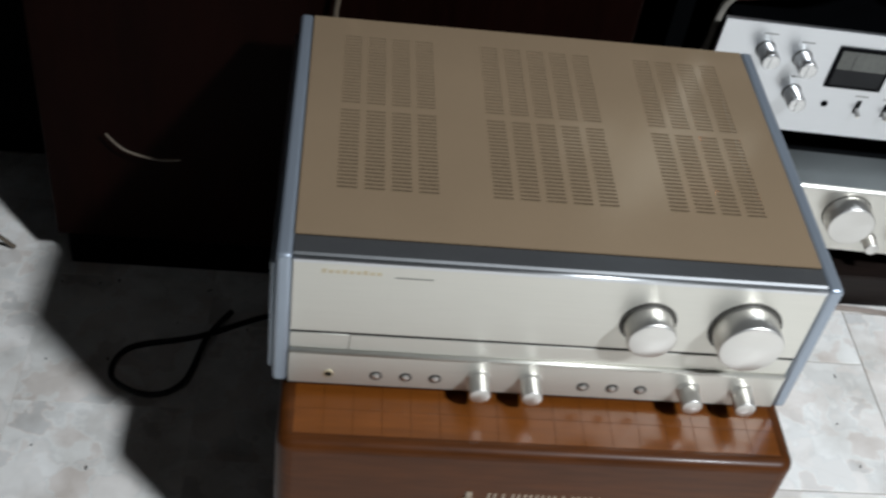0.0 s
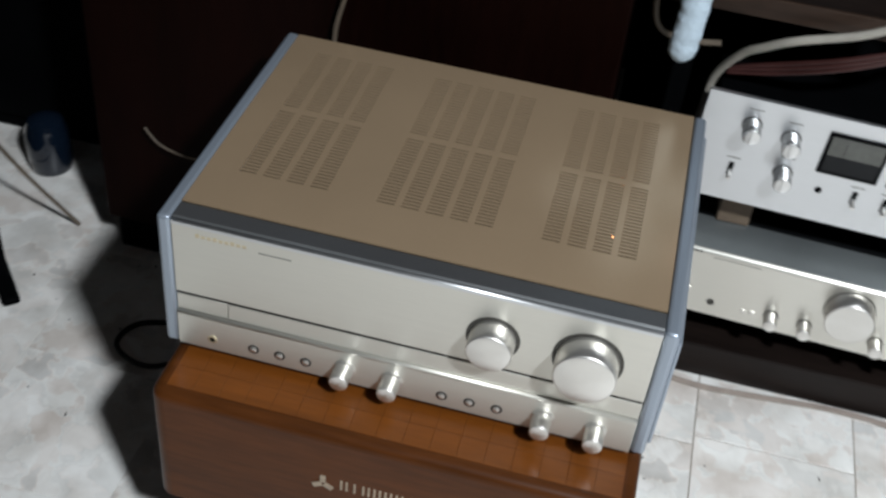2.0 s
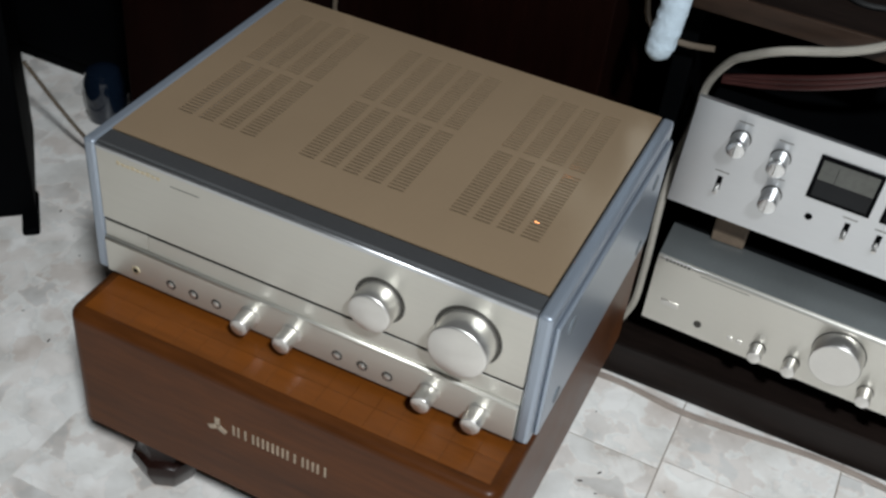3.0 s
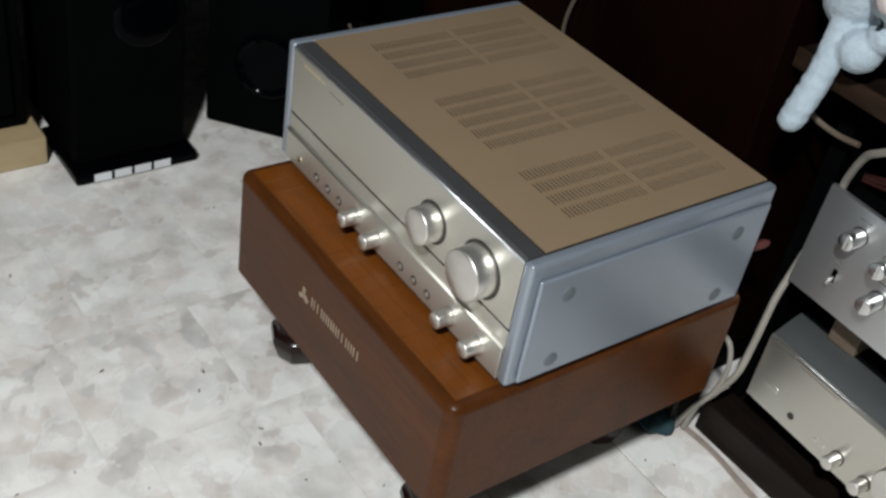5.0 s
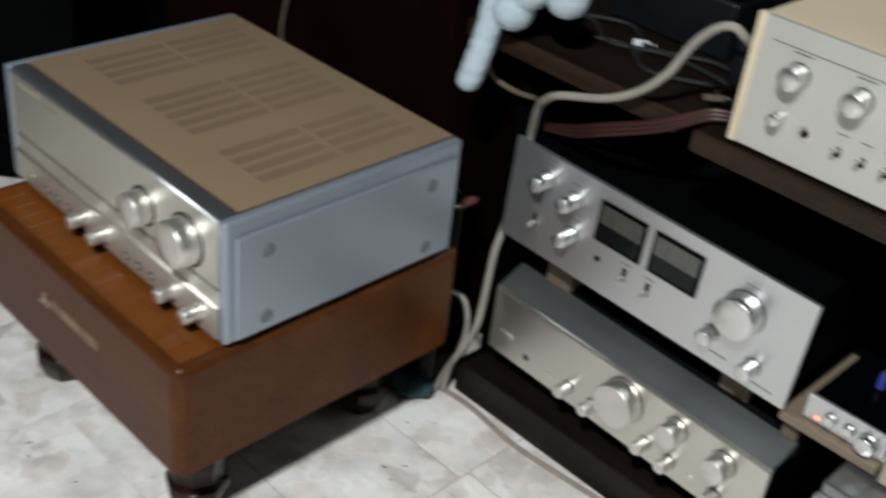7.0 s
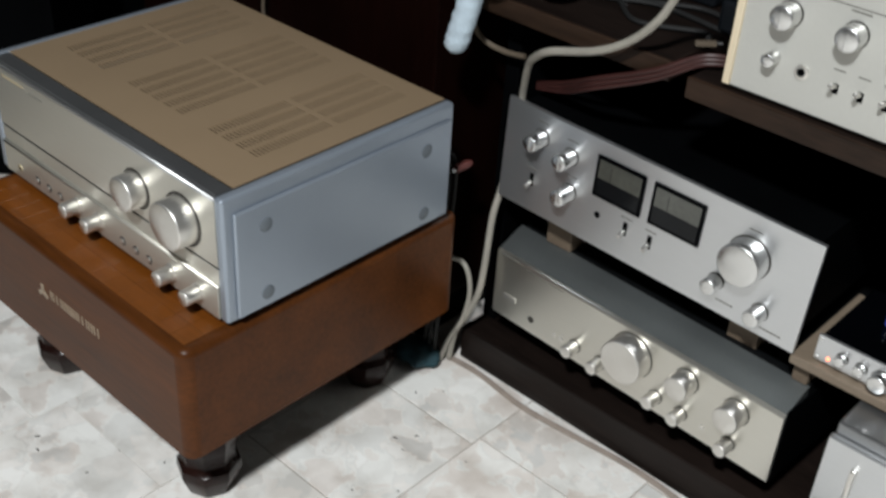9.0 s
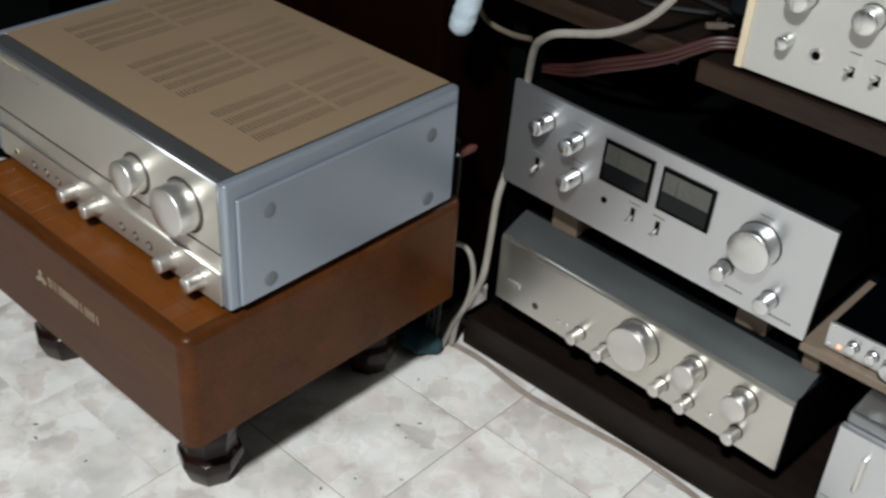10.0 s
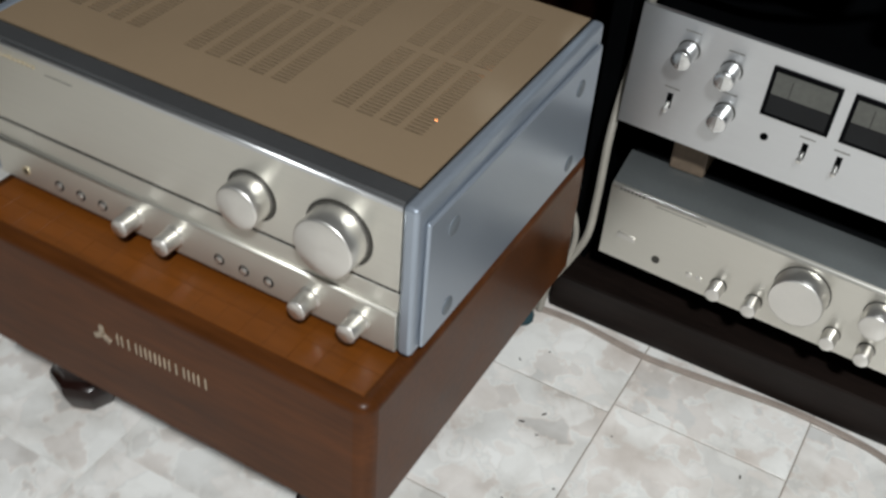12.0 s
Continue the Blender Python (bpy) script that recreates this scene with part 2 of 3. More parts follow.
def extrude_x(outline, x0, x1, bev=0.0, bm=None):
    """A bar along x with the (y, z) outline."""
    b = bmesh.new()
    a = [b.verts.new((x0, y, z)) for y, z in outline]
    c = [b.verts.new((x1, y, z)) for y, z in outline]
    b.faces.new(a), b.faces.new(c)
    for i in range(len(a)):
        j = (i + 1) % len(a)
        b.faces.new((a[i], a[j], c[j], c[i]))
    if bev:
        bmesh.ops.bevel(b, geom=b.edges[:], offset=bev, segments=2, profile=0.5, affect="EDGES")
    return join(bm, b)


def sweep(points, r, seg=8, steps=8, bm=None, flat=1.0):
    """A round cable through the points, on a smooth curve."""
    pts = [Vector(p) for p in points]
    line = []
    for i in range(len(pts) - 1):
        p0, p1, p2, p3 = pts[max(i - 1, 0)], pts[i], pts[i + 1], pts[min(i + 2, len(pts) - 1)]
        for k in range(steps):
            t = k / steps
            line.append(0.5 * (2 * p1 + (p2 - p0) * t + (2 * p0 - 5 * p1 + 4 * p2 - p3) * t * t + (3 * p1 - p0 - 3 * p2 + p3) * t ** 3))
    line.append(pts[-1])
    b = bmesh.new()
    rings, side = [], None
    for i, p in enumerate(line):
        d = (line[min(i + 1, len(line) - 1)] - line[max(i - 1, 0)]).normalized()
        if side is None:
            side = d.orthogonal().normalized()
        side = (side - d * side.dot(d)).normalized()
        up = d.cross(side)
        rings.append([b.verts.new(p + r * (math.cos(2 * math.pi * k / seg) * side + flat * math.sin(2 * math.pi * k / seg) * up)) for k in range(seg)])
    for a, c in zip(rings, rings[1:]):
        for k in range(seg):
            b.faces.new((a[k], a[(k + 1) % seg], c[(k + 1) % seg], c[k]))
    b.faces.new(rings[0]), b.faces.new(rings[-1])
    return join(bm, b)


def ball(at, size, bm=None, turn=(0, 0, 0), seg=24):
    b = bmesh.new()
    bmesh.ops.create_uvsphere(b, u_segments=seg, v_segments=seg // 2, radius=1, matrix=pose(*at, *turn) @ Matrix.Diagonal((*size, 1)))
    return join(bm, b)


def knob_profile(r, h, bev=0.0012, skirt=0.0):
    prof = [(r + skirt, 0), (r + skirt, h * 0.12), (r, h * 0.16)] if skirt else [(r, 0)]
    return prof + [(r * 0.985, h - bev), (r * 0.985 - bev * 0.4, h - bev * 0.3), (r * 0.985 - bev, h), (0.0005, h)]


# ---- the room ----
FY, PITCH = 0.327, 0.203
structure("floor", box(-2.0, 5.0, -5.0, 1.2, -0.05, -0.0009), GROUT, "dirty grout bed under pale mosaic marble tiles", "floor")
structure("wall_north", box(-2.1, 5.1, 1.2, 1.3, -0.05, 3.0), PLASTER, "unseen wall behind the hifi rack, dark to cut bounced light", "wall")
structure("wall_south", box(-2.1, 5.1, -5.1, -5.0, -0.05, 3.0), PLASTER, "unseen wall, dark to cut bounced light", "wall")
structure("wall_west", box(-2.1, -2.0, -5.0, 1.2, -0.05, 3.0), PLASTER, "unseen wall, dark to cut bounced light", "wall")
structure("wall_east", box(5.0, 5.1, -5.0, 1.2, -0.05, 3.0), PLASTER, "unseen wall, dark to cut bounced light", "wall")
structure("ceiling", box(-2.0, 5.0, -5.0, 1.2, 2.9, 3.0), CEIL, "unseen ceiling, dark to cut bounced light", "ceiling")


# ---- the amplifier with the vented top ----
def vented_cover(x0, x1, y0, y1, z, thick):
    """A steel cover with three blocks of slots cut right through."""
    cols = [x + k * 0.0227 for x, n in ((-0.1853, 4), (-0.0543, 5), (0.0977, 4)) for k in range(n)]
    rows = [y + k * 0.00493 for y in (0.0835, 0.1995) for k in range(22)]
    xs = sorted([x0, x1] + cols + [c + 0.0166 for c in cols])
    ys = sorted([y0, y1] + rows + [r + 0.0024 for r in rows])
    b = bmesh.new()
    grid = [[b.verts.new((x, y, z)) for y in ys] for x in xs]
    for i in range(len(xs) - 1):
        for j in range(len(ys) - 1):
            if any(abs(xs[i] - c) < 1e-6 for c in cols) and any(abs(ys[j] - r) < 1e-6 for r in rows):
                continue
            b.faces.new((grid[i][j], grid[i + 1][j], grid[i + 1][j + 1], grid[i][j + 1]))
    bmesh.ops.recalc_face_normals(b, faces=b.faces)
    bmesh.ops.solidify(b, geom=b.faces[:], thickness=thick)
    return b


def vented_amplifier():
    a = thing("stereo_amplifier", "champagne-gold stereo amplifier with silver-blue side panels on a wooden cabinet", "amplifier", (0, 0, 0.297))
    z0, z1 = 0.008, 0.160
    for sx in (-1, 1):
        x = sx * 0.2225
        p = part("side_panel", box(x - 0.0065, x + 0.0065, 0, 0.338, z0, z1, 0.004, 3), STEELBLUE, a, "silver-blue lacquered side panel")
        xo = sx * 0.2290
        part("raised_panel", box(min(xo, xo + sx * 0.0045), max(xo, xo + sx * 0.0045), 0.012, 0.332, z0 + 0.004, z1 - 0.019, 0.0025, 3), STEELBLUE, p)
        for y in (0.051, 0.289):
            for z in (0.030, 0.115):
                part("cover_plug", lathe([(0.0085, 0), (0.0085, 0.0006), (0.0075, 0.001), (0.0005, 0.001)], (xo + sx * 0.0045, y, z), (sx, 0, 0), 20), GREYPLUG, p, "round grey plug")
    part("chassis", box(-0.2155, 0.2155, 0.03, 0.335, z0, z0 + 0.09, 0.001), BLACK, a, "black inner chassis")
    part("rear_panel", box(-0.2155, 0.2155, 0.3335, 0.337, z0 + 0.09, z1 - 0.004), BLACK, a)
    cover = vented_cover(-0.2155, 0.2155, 0.026, 0.3345, z1 + 0.0005, 0.0014)
    part("top_cover", cover, TAN, a, "tan painted steel cover with slots", smooth=False)
    part("top_trim", extrude_x([(0.0035, z1 - 0.006), (0.0035, z1 - 0.002), (0.006, z1 - 0.0005), (0.0245, z1 - 0.0005), (0.0245, z1 - 0.006)], -0.2155, 0.2155), STRIP, a, "grey satin aluminium trim")
    # Bevel in brighter silver than the fascia, which puts the edge's highlight into colour.
    part("front_edge", extrude_x([(0.0005, z1 - 0.0065), (0.0005, z1 - 0.0035), (0.0032, z1 - 0.0012), (0.0038, z1 - 0.0065)], -0.2155, 0.2155), SILVER, a, "bevel in brighter silver for its highlight")
    part("upper_fascia", box(-0.2155, 0.2155, 0.001, 0.03, 0.0742, z1 - 0.0065, 0.0006), CHAMP, a)
    # Black strip set into the gap over the flap in place of its shade.
    part("slot_shade", box(-0.2155, 0.2155, 0.0027, 0.03, 0.0704, 0.0744), BLACK, a, "black strip for the shaded gap over the flap")
    flap = part("flap", box(-0.166, 0.2155, 0.002, 0.03, 0.0515, 0.0702, 0.0006), CHAMP, a)
    part("power_button", box(-0.2155, -0.1665, 0.002, 0.03, 0.0515, 0.0702, 0.0006), CHAMP, a, "flat champagne power button")
    part("ledge", extrude_x([(-0.0015, 0.0480), (-0.0005, 0.0512), (0.004, 0.0514), (0.004, 0.0478)], -0.2155, 0.2155), CHAMP, a)
    part("lower_fascia", box(-0.2155, 0.2155, -0.0010, 0.03, z0 + 0.0015, 0.0480, 0.0006), CHAMP, a)
    # controls
    for x, r, h in ((0.0775, 0.0205, 0.021), (0.1605, 0.0275, 0.024)):
        # Flat raised disc; its dark colour stands for the shade of a recess.
        part("recess_shade_ring", lathe([(r + 0.0035, 0), (r + 0.0035, 0.0005), (r - 0.002, 0.0005)], (x, 0.001, 0.108), seg=48), RINGDARK, a, "flat dark ring for the shade of a recess")
        part("knob", lathe(knob_profile(r, h, 0.0018), (x, 0.0008, 0.108), seg=64), KNOB, a, "turned aluminium knob")
    for x in (-0.0525, -0.0075, 0.1335, 0.1815):
        k = part("small_knob", lathe(knob_profile(0.0092, 0.021, 0.001, 0.0012), (x, -0.0008, 0.028), seg=32), KNOB, a, "small turned knob")
    for x in (-0.141, -0.1155, -0.090, 0.040, 0.066, 0.0915):
        part("push_button_ring", lathe([(0.0054, 0), (0.0054, 0.0004), (0.003, 0.0004)], (x, -0.001, 0.0235), seg=20), RINGDARK, a)
        part("push_button", lathe([(0.0034, 0), (0.0034, 0.0012), (0.0028, 0.0017), (0.0005, 0.0022)], (x, -0.001, 0.0235), seg=20), KNOB, a)
    j = part("headphone_socket", lathe([(0.0046, 0), (0.0046, 0.0010), (0.0030, 0.0012), (0.0030, 0.0004), (0.0005, 0.0004)], (-0.1815, -0.001, 0.0235), seg=20), GOLD, a, "gold headphone socket")
    part("socket_hole", lathe([(0.0028, 0), (0.0028, 0.0003), (0.0003, 0.0003)], (-0.1815, -0.0016, 0.0235), seg=16), BLACK, j)
    # maker's name and model, as plain bars
    for k in range(9):
        part("name_bar", box(-0.193 + k * 0.0054, -0.1894 + k * 0.0054, 0.0004, 0.0012, 0.1435, 0.1463 + 0.0010 * (k % 3 == 0)), GOLD, a)
    part("model_bar", box(-0.135, -0.105, 0.0007, 0.0012, 0.1415, 0.1425), GREYMARK, a)
    for x in (-0.17, 0.17):
        for y in (0.05, 0.29):
            part("foot", lathe([(0.018, 0), (0.020, 0.002), (0.020, 0.010)], (x, y, 0), (0, 0, 1), 24), RUBBER, a)
    lp = part("standby_lamp", ball((0.160, 0.149, 0.128), (0.0019, 0.0019, 0.0022), seg=12), LEDORANGE, a, "small orange lamp inside the vents")
    part("lamp_post", box(0.1585, 0.1615, 0.1475, 0.1505, 0.097, 0.1255), BLACK, lp)
    return a


GREYPLUG = mat("grey_plug", (0.13, 0.15, 0.17), 0.5, 0.1)
RINGDARK = mat("dark_ring_and_recess_shade", (0.05, 0.047, 0.04), 0.5, 0.3)
vented_amplifier()


# ---- the wooden cabinet under it ----
def wooden_cabinet():
    c = thing("wooden_cabinet", "low red-brown veneered cabinet on dark turned bun feet", "cabinet")
    b = box(-0.222, 0.2295, -0.060, 0.362, 0.148, 0.297)
    bmesh.ops.bevel(b, geom=[e for e in b.edges if abs(e.verts[0].co.z - e.verts[1].co.z) > 0.1], offset=0.015, segments=6, profile=0.5, affect="EDGES")
    bmesh.ops.bevel(b, geom=[e for e in b.edges if all(v.co.z > 0.29 for v in e.verts)], offset=0.010, segments=4, profile=0.5, affect="EDGES")
    part("body", b, WOOD, c)
    part("base_frame", box(-0.205, 0.213, -0.043, 0.345, 0.138, 0.148, 0.003), BLACK, c, "dark recessed base frame")
    prof = [(0.028, 0.0), (0.031, 0.005), (0.0385, 0.026), (0.0405, 0.033), (0.0395, 0.043), (0.0340, 0.048), (0.0320, 0.056), (0.0350, 0.072), (0.037, 0.085), (0.037, 0.138)]
    for y, xs in ((0.021, (-0.180, 0.143)), (0.305, (-0.180, 0.126))):
        for x in xs:
            part("bun_foot", lathe(prof, (x, y, 0), (0, 0, 1), 8), FOOTWOOD, c, "dark faceted bun foot")
    part("inlay_bed", box(-0.2090, 0.2165, -0.0480, 0.0312, 0.2966, 0.29735), WOOD, c, "dark lines between veneer squares")
    for i in range(17):
        for j in range(3):
            x, y = -0.2085 + i * 0.0250, -0.0475 + j * 0.0262
            part("veneer_square", box(x + 0.0002, x + 0.0248, y + 0.0002, y + 0.0260, 0.2970, 0.2976, 0.0002, 1), WOODSQ, c, smooth=False)
    # maker's badge: a three-pointed mark and groups of plain bars
    for ang in (90, 210, 330):
        dx, dz = 0.0062 * math.cos(radians(ang)), 0.0062 * math.sin(radians(ang))
        bm = box(-0.0045, 0.0045, -0.0008, 0.0008, -0.0026, 0.0026)
        bmesh.ops.transform(bm, matrix=Matrix.Translation((-0.0515 + dx, -0.0606, 0.230 + dz)) @ Matrix.Rotation(radians(-ang), 4, "Y"), verts=bm.verts)
        part("badge_mark", bm, PALEGOLD, c, "pale metal mark", smooth=False)
    for k in range(10):
        x = -0.0345 + k * 0.0107
        for dx in ((0.0, 0.0052) if k not in (1, 6, 9) else (0.0022,)):
            part("badge_bar", box(x + dx, x + dx + 0.0019, -0.0608, -0.0598, 0.2265, 0.2395), PALEGOLD, c, "pale metal bar", smooth=False)
    return c


wooden_cabinet()


# ---- the hifi rack ----
def rack():
    r = thing("hifi_rack", "dark-stained wooden hifi rack with open shelves", "rack")
    part("plinth", box(0.186, 1.60, 0.435, 0.95, 0.0, 0.055, 0.003), WOODDARK, r, "thick worn dark bottom board")
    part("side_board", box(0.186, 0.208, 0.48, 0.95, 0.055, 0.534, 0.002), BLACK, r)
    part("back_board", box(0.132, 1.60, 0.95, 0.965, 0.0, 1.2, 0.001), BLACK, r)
    part("middle_shelf", box(0.132, 0.448, 0.436, 0.95, 0.534, 0.556, 0.002), WOODDARK, r)
    part("shelf_edging", box(0.132, 0.448, 0.431, 0.436, 0.533, 0.5565, 0.0015), SHELFWOOD, r, "brown edging strip")
    part("upper_shelf", box(0.484, 1.60, 0.411, 0.95, 0.538, 0.560, 0.002), WOODDARK, r)
    part("shelf_edging", box(0.484, 1.60, 0.405, 0.411, 0.537, 0.5605, 0.0015), SHELFWOOD, r, "worn brown edging strip")
    return r


rack()


def round_knob(parent, x, y, z, r, h, ring=0.0, name="knob", material=None, flute=0.0):
    k = part(name, lathe(knob_profile(r, h, min(0.0015, r * 0.12)), (x, y, z), seg=48 if r > 0.012 else 28, flute=flute), material or KNOB, parent, "turned aluminium knob")
    if ring:
        part("knob_ring", lathe([(r + ring, 0), (r + ring, 0.0004), (r * 0.9, 0.0004)], (x, y, z), seg=40), RINGDARK, k, "dark ring")
    return k


def lever(parent, x, y, z, up=True, length=0.013, slot=0.018):
    """A bat switch in a dark upright slot."""
    s = part("switch_slot", box(x - 0.003, x + 0.003, y - 0.0006, y + 0.001, z - slot / 2, z + slot / 2, 0.0004), BLACK, parent, "dark switch slot")
    dz = 0.004 if up else -0.004
    part("switch_lever", lathe([(0.0018, 0), (0.0030, length * 0.8), (0.0024, length), (0.0004, length + 0.0005)], (x, y, z + dz * 0.5), (0, -1, 0.35 if up else -0.35), 14), KNOB, s, "chromed bat lever")


def meter_preamplifier():
    p = thing("preamplifier", "silver preamplifier with two dark level meters on wooden blocks", "amplifier", (0.442, 0.437, 0.287))
    p.matrix_basis = pose(0.442, 0.437, 0.287, 0, 1.7, 0)
    w, h = 0.2145, 0.142
    part("fascia", box(-w, w, 0, 0.006, 0, h, 0.0008), SILVER, p)
    part("case", box(-w + 0.012, w - 0.012, 0.006, 0.32, 0.006, h - 0.006, 0.002), BLACK, p, "black steel case")
    for x0, x1 in ((-0.0735, -0.0045), (0.0065, 0.0760)):
        zb, zt = 0.0685, 0.1235
        m = part("level_meter", box(x0, x1, -0.0022, 0.001, zb, zt, 0.0006), GLOSS, p, "black-framed level meter")
        part("meter_scale", box(x0 + 0.0045, x1 - 0.0045, -0.0027, -0.002, zb + 0.026, zt - 0.0045), METERGLASS, m, "grey meter scale")
        part("meter_base", box(x0 + 0.0045, x1 - 0.0045, -0.0027, -0.002, zb + 0.0045, zb + 0.0258), METERDARK, m, "dark meter base")
        part("meter_needle", box(x0 + 0.022, x0 + 0.0226, -0.0029, -0.0026, zb + 0.026, zt - 0.010), BLACK, m)
    for x, z in ((-0.158, 0.108), (-0.112, 0.102), (-0.107, 0.055)):
        k = round_knob(p, x, -0.0005, z, 0.0105, 0.026, 0.001, "selector_knob", CHROME)
        part("knob_pointer", box(x - 0.0017, x + 0.0017, -0.0275, -0.012, z - 0.0095, z + 0.0095, 0.0006), CHROME, k)
    lever(p, -0.165, 0, 0.045, False)
    lever(p, -0.021, 0, 0.044, False)
    lever(p, 0.014, 0, 0.043, False)
    part("headphone_socket", lathe([(0.0042, 0), (0.0042, 0.0006), (0.0030, 0.0006), (0.0005, 0.0002)], (-0.062, 0, 0.044), seg=20), BLACK, p, "black round socket")
    round_knob(p, 0.137, -0.0005, 0.088, 0.0255, 0.026, 0.0012, "volume_knob", CHROME)
    round_knob(p, 0.107, -0.0005, 0.040, 0.0095, 0.020, 0.001, "small_knob", CHROME)
    round_knob(p, 0.166, -0.0005, 0.030, 0.0100, 0.022, 0.001, "small_knob", CHROME)
    for x, z, n in ((0.112, 0.0165, 5), (0.170, 0.010, 6)):
        for k in range(n):
            part("print_bar", box(x + k * 0.0046, x + 0.0034 + k * 0.0046, -0.0003, 0.0004, z, z + 0.0024), GREYMARK, p, smooth=False)
    for x, z in ((-0.158, 0.128), (-0.112, 0.122), (-0.107, 0.076), (-0.165, 0.060), (0.137, 0.122), (-0.021, 0.0585), (0.014, 0.0575)):
        part("print_bar", box(x - 0.008, x + 0.008, -0.0003, 0.0004, z, z + 0.0012), GREYMARK, p, smooth=False)
    return p


CHROME = mat("polished_aluminium", (0.74, 0.74, 0.73), 0.26, 0.95, 0.03, 4)
turned(CHROME, 0.7)
meter_preamplifier()
for x, high in ((0.285, 0.0648), (0.560, 0.0566)):
    b = thing("wooden_block", "small worn wooden block under the preamplifier", "block", (x, 0.475, 0.2315), "blocks under the preamplifier")
    part("block", box(0, 0.040, 0, 0.05, 0, high, 0.002), BLOCKWOOD, b)
for x, y in ((0.262, 0.50), (0.615, 0.485), (0.262, 0.72), (0.615, 0.71)):
    b = thing("wooden_block", "dark wooden block on the bottom board", "block", (x, y, 0.055), "blocks under the lower amplifier")
    part("block", box(0, 0.040, 0, 0.05, 0, 0.0445, 0.002), WOODDARK, b)
b = thing("wooden_block", "small worn wooden block under the beige board", "block", (0.654, 0.46, 0.2315))
part("block", box(0, 0.020, 0, 0.06, 0, 0.031, 0.002), BLOCKWOOD, b)


def lower_amplifier():
    q = thing("stereo_amplifier", "pale silver amplifier with sloped top edge above the bottom board", "amplifier", (0.2364, 0.4376, 0.0995), turn=-2.5)
    w, z0, zf, zt = 0.439, 0.012, 0.1205, 0.1320
    part("fascia", extrude_x([(0, z0), (0, zf - 0.013), (0.0006, zf - 0.0105), (0.0022, zf - 0.0085), (0.0045, zf - 0.0075), (0.0045, z0)], 0, w), CHAMP2, q, "satin champagne front")
    part("sloped_top", extrude_x([(0.0046, z0), (0.0046, zf - 0.0074), (0.018, zf - 0.0005), (0.032, zf + 0.0065), (0.045, zt), (0.045, z0)], 0, w), TOPGREY, q, "grey satin sloped top plate")
    part("case", box(0.002, w - 0.002, 0.045, 0.36, z0, zt - 0.001, 0.003), BLACK2, q, "black steel case")
    part("side_cheek", box(w, w + 0.0022, 0.004, 0.36, z0, zt - 0.014, 0.0008), BLACK, q)
    round_knob(q, 0.2318, -0.0005, 0.0735, 0.0300, 0.025, 0.001, "volume_knob")
    for x, z, r in ((0.3124, 0.0835, 0.0160), (0.382, 0.0815, 0.0168)):
        round_knob(q, x, -0.0005, z, r, 0.025, 0.001, "tone_knob")
    for x, z in ((0.1453, 0.0345), (0.1873, 0.0335), (0.2755, 0.0345), (0.3135, 0.0330), (0.3820, 0.0320)):
        round_knob(q, x, -0.0005, z, 0.0088, 0.020, 0.001, "small_knob")
    part("headphone_socket", lathe([(0.0048, 0), (0.0048, 0.0008), (0.0032, 0.001), (0.0005, 0.0003)], (0.0687, 0, 0.0332), seg=20), RINGDARK, q, "dark round socket")
    for x in (0.110, 0.122, 0.345):
        part("push_button", box(x - 0.0034, x + 0.0034, -0.0016, 0.001, 0.0295, 0.0350, 0.0006), KNOB, q)
    part("power_switch", box(0.018, 0.040, -0.0022, 0.001, 0.044, 0.0510, 0.0008), KNOB, q, "flat power switch")
    for k in range(7):
        part("name_bar", box(0.010 + k * 0.0046, 0.0132 + k * 0.0046, -0.0003, 0.0004, 0.1075, 0.1105), GREYMARK, q, smooth=False)
    part("print_bar", box(0.055, 0.115, -0.0003, 0.0004, 0.104, 0.1048), GREYMARK, q, smooth=False)
    for x in (0.04, 0.40):
        for y in (0.07, 0.30):
            part("foot", lathe([(0.016, 0), (0.018, 0.002), (0.018, 0.0125)], (x, y, 0), (0, 0, 1), 20), RUBBER, q)
    return q


CHAMP2 = mat("pale_champagne_aluminium", (0.70, 0.68, 0.62), 0.34, 0.95, 0.04, 6, 0.04, 500, stretch=(0.06, 1, 1), brush=0.5)
TOPGREY = mat("grey_satin_plate", (0.26, 0.28, 0.28), 0.36, 0.85, 0.08, 9, 0.04, 400)
BLACK2 = mat("black_painted_steel", (0.004, 0.0045, 0.005), 0.45, 0, 0.3, 10, 0.1, 400, spec=0.25)
lower_amplifier()


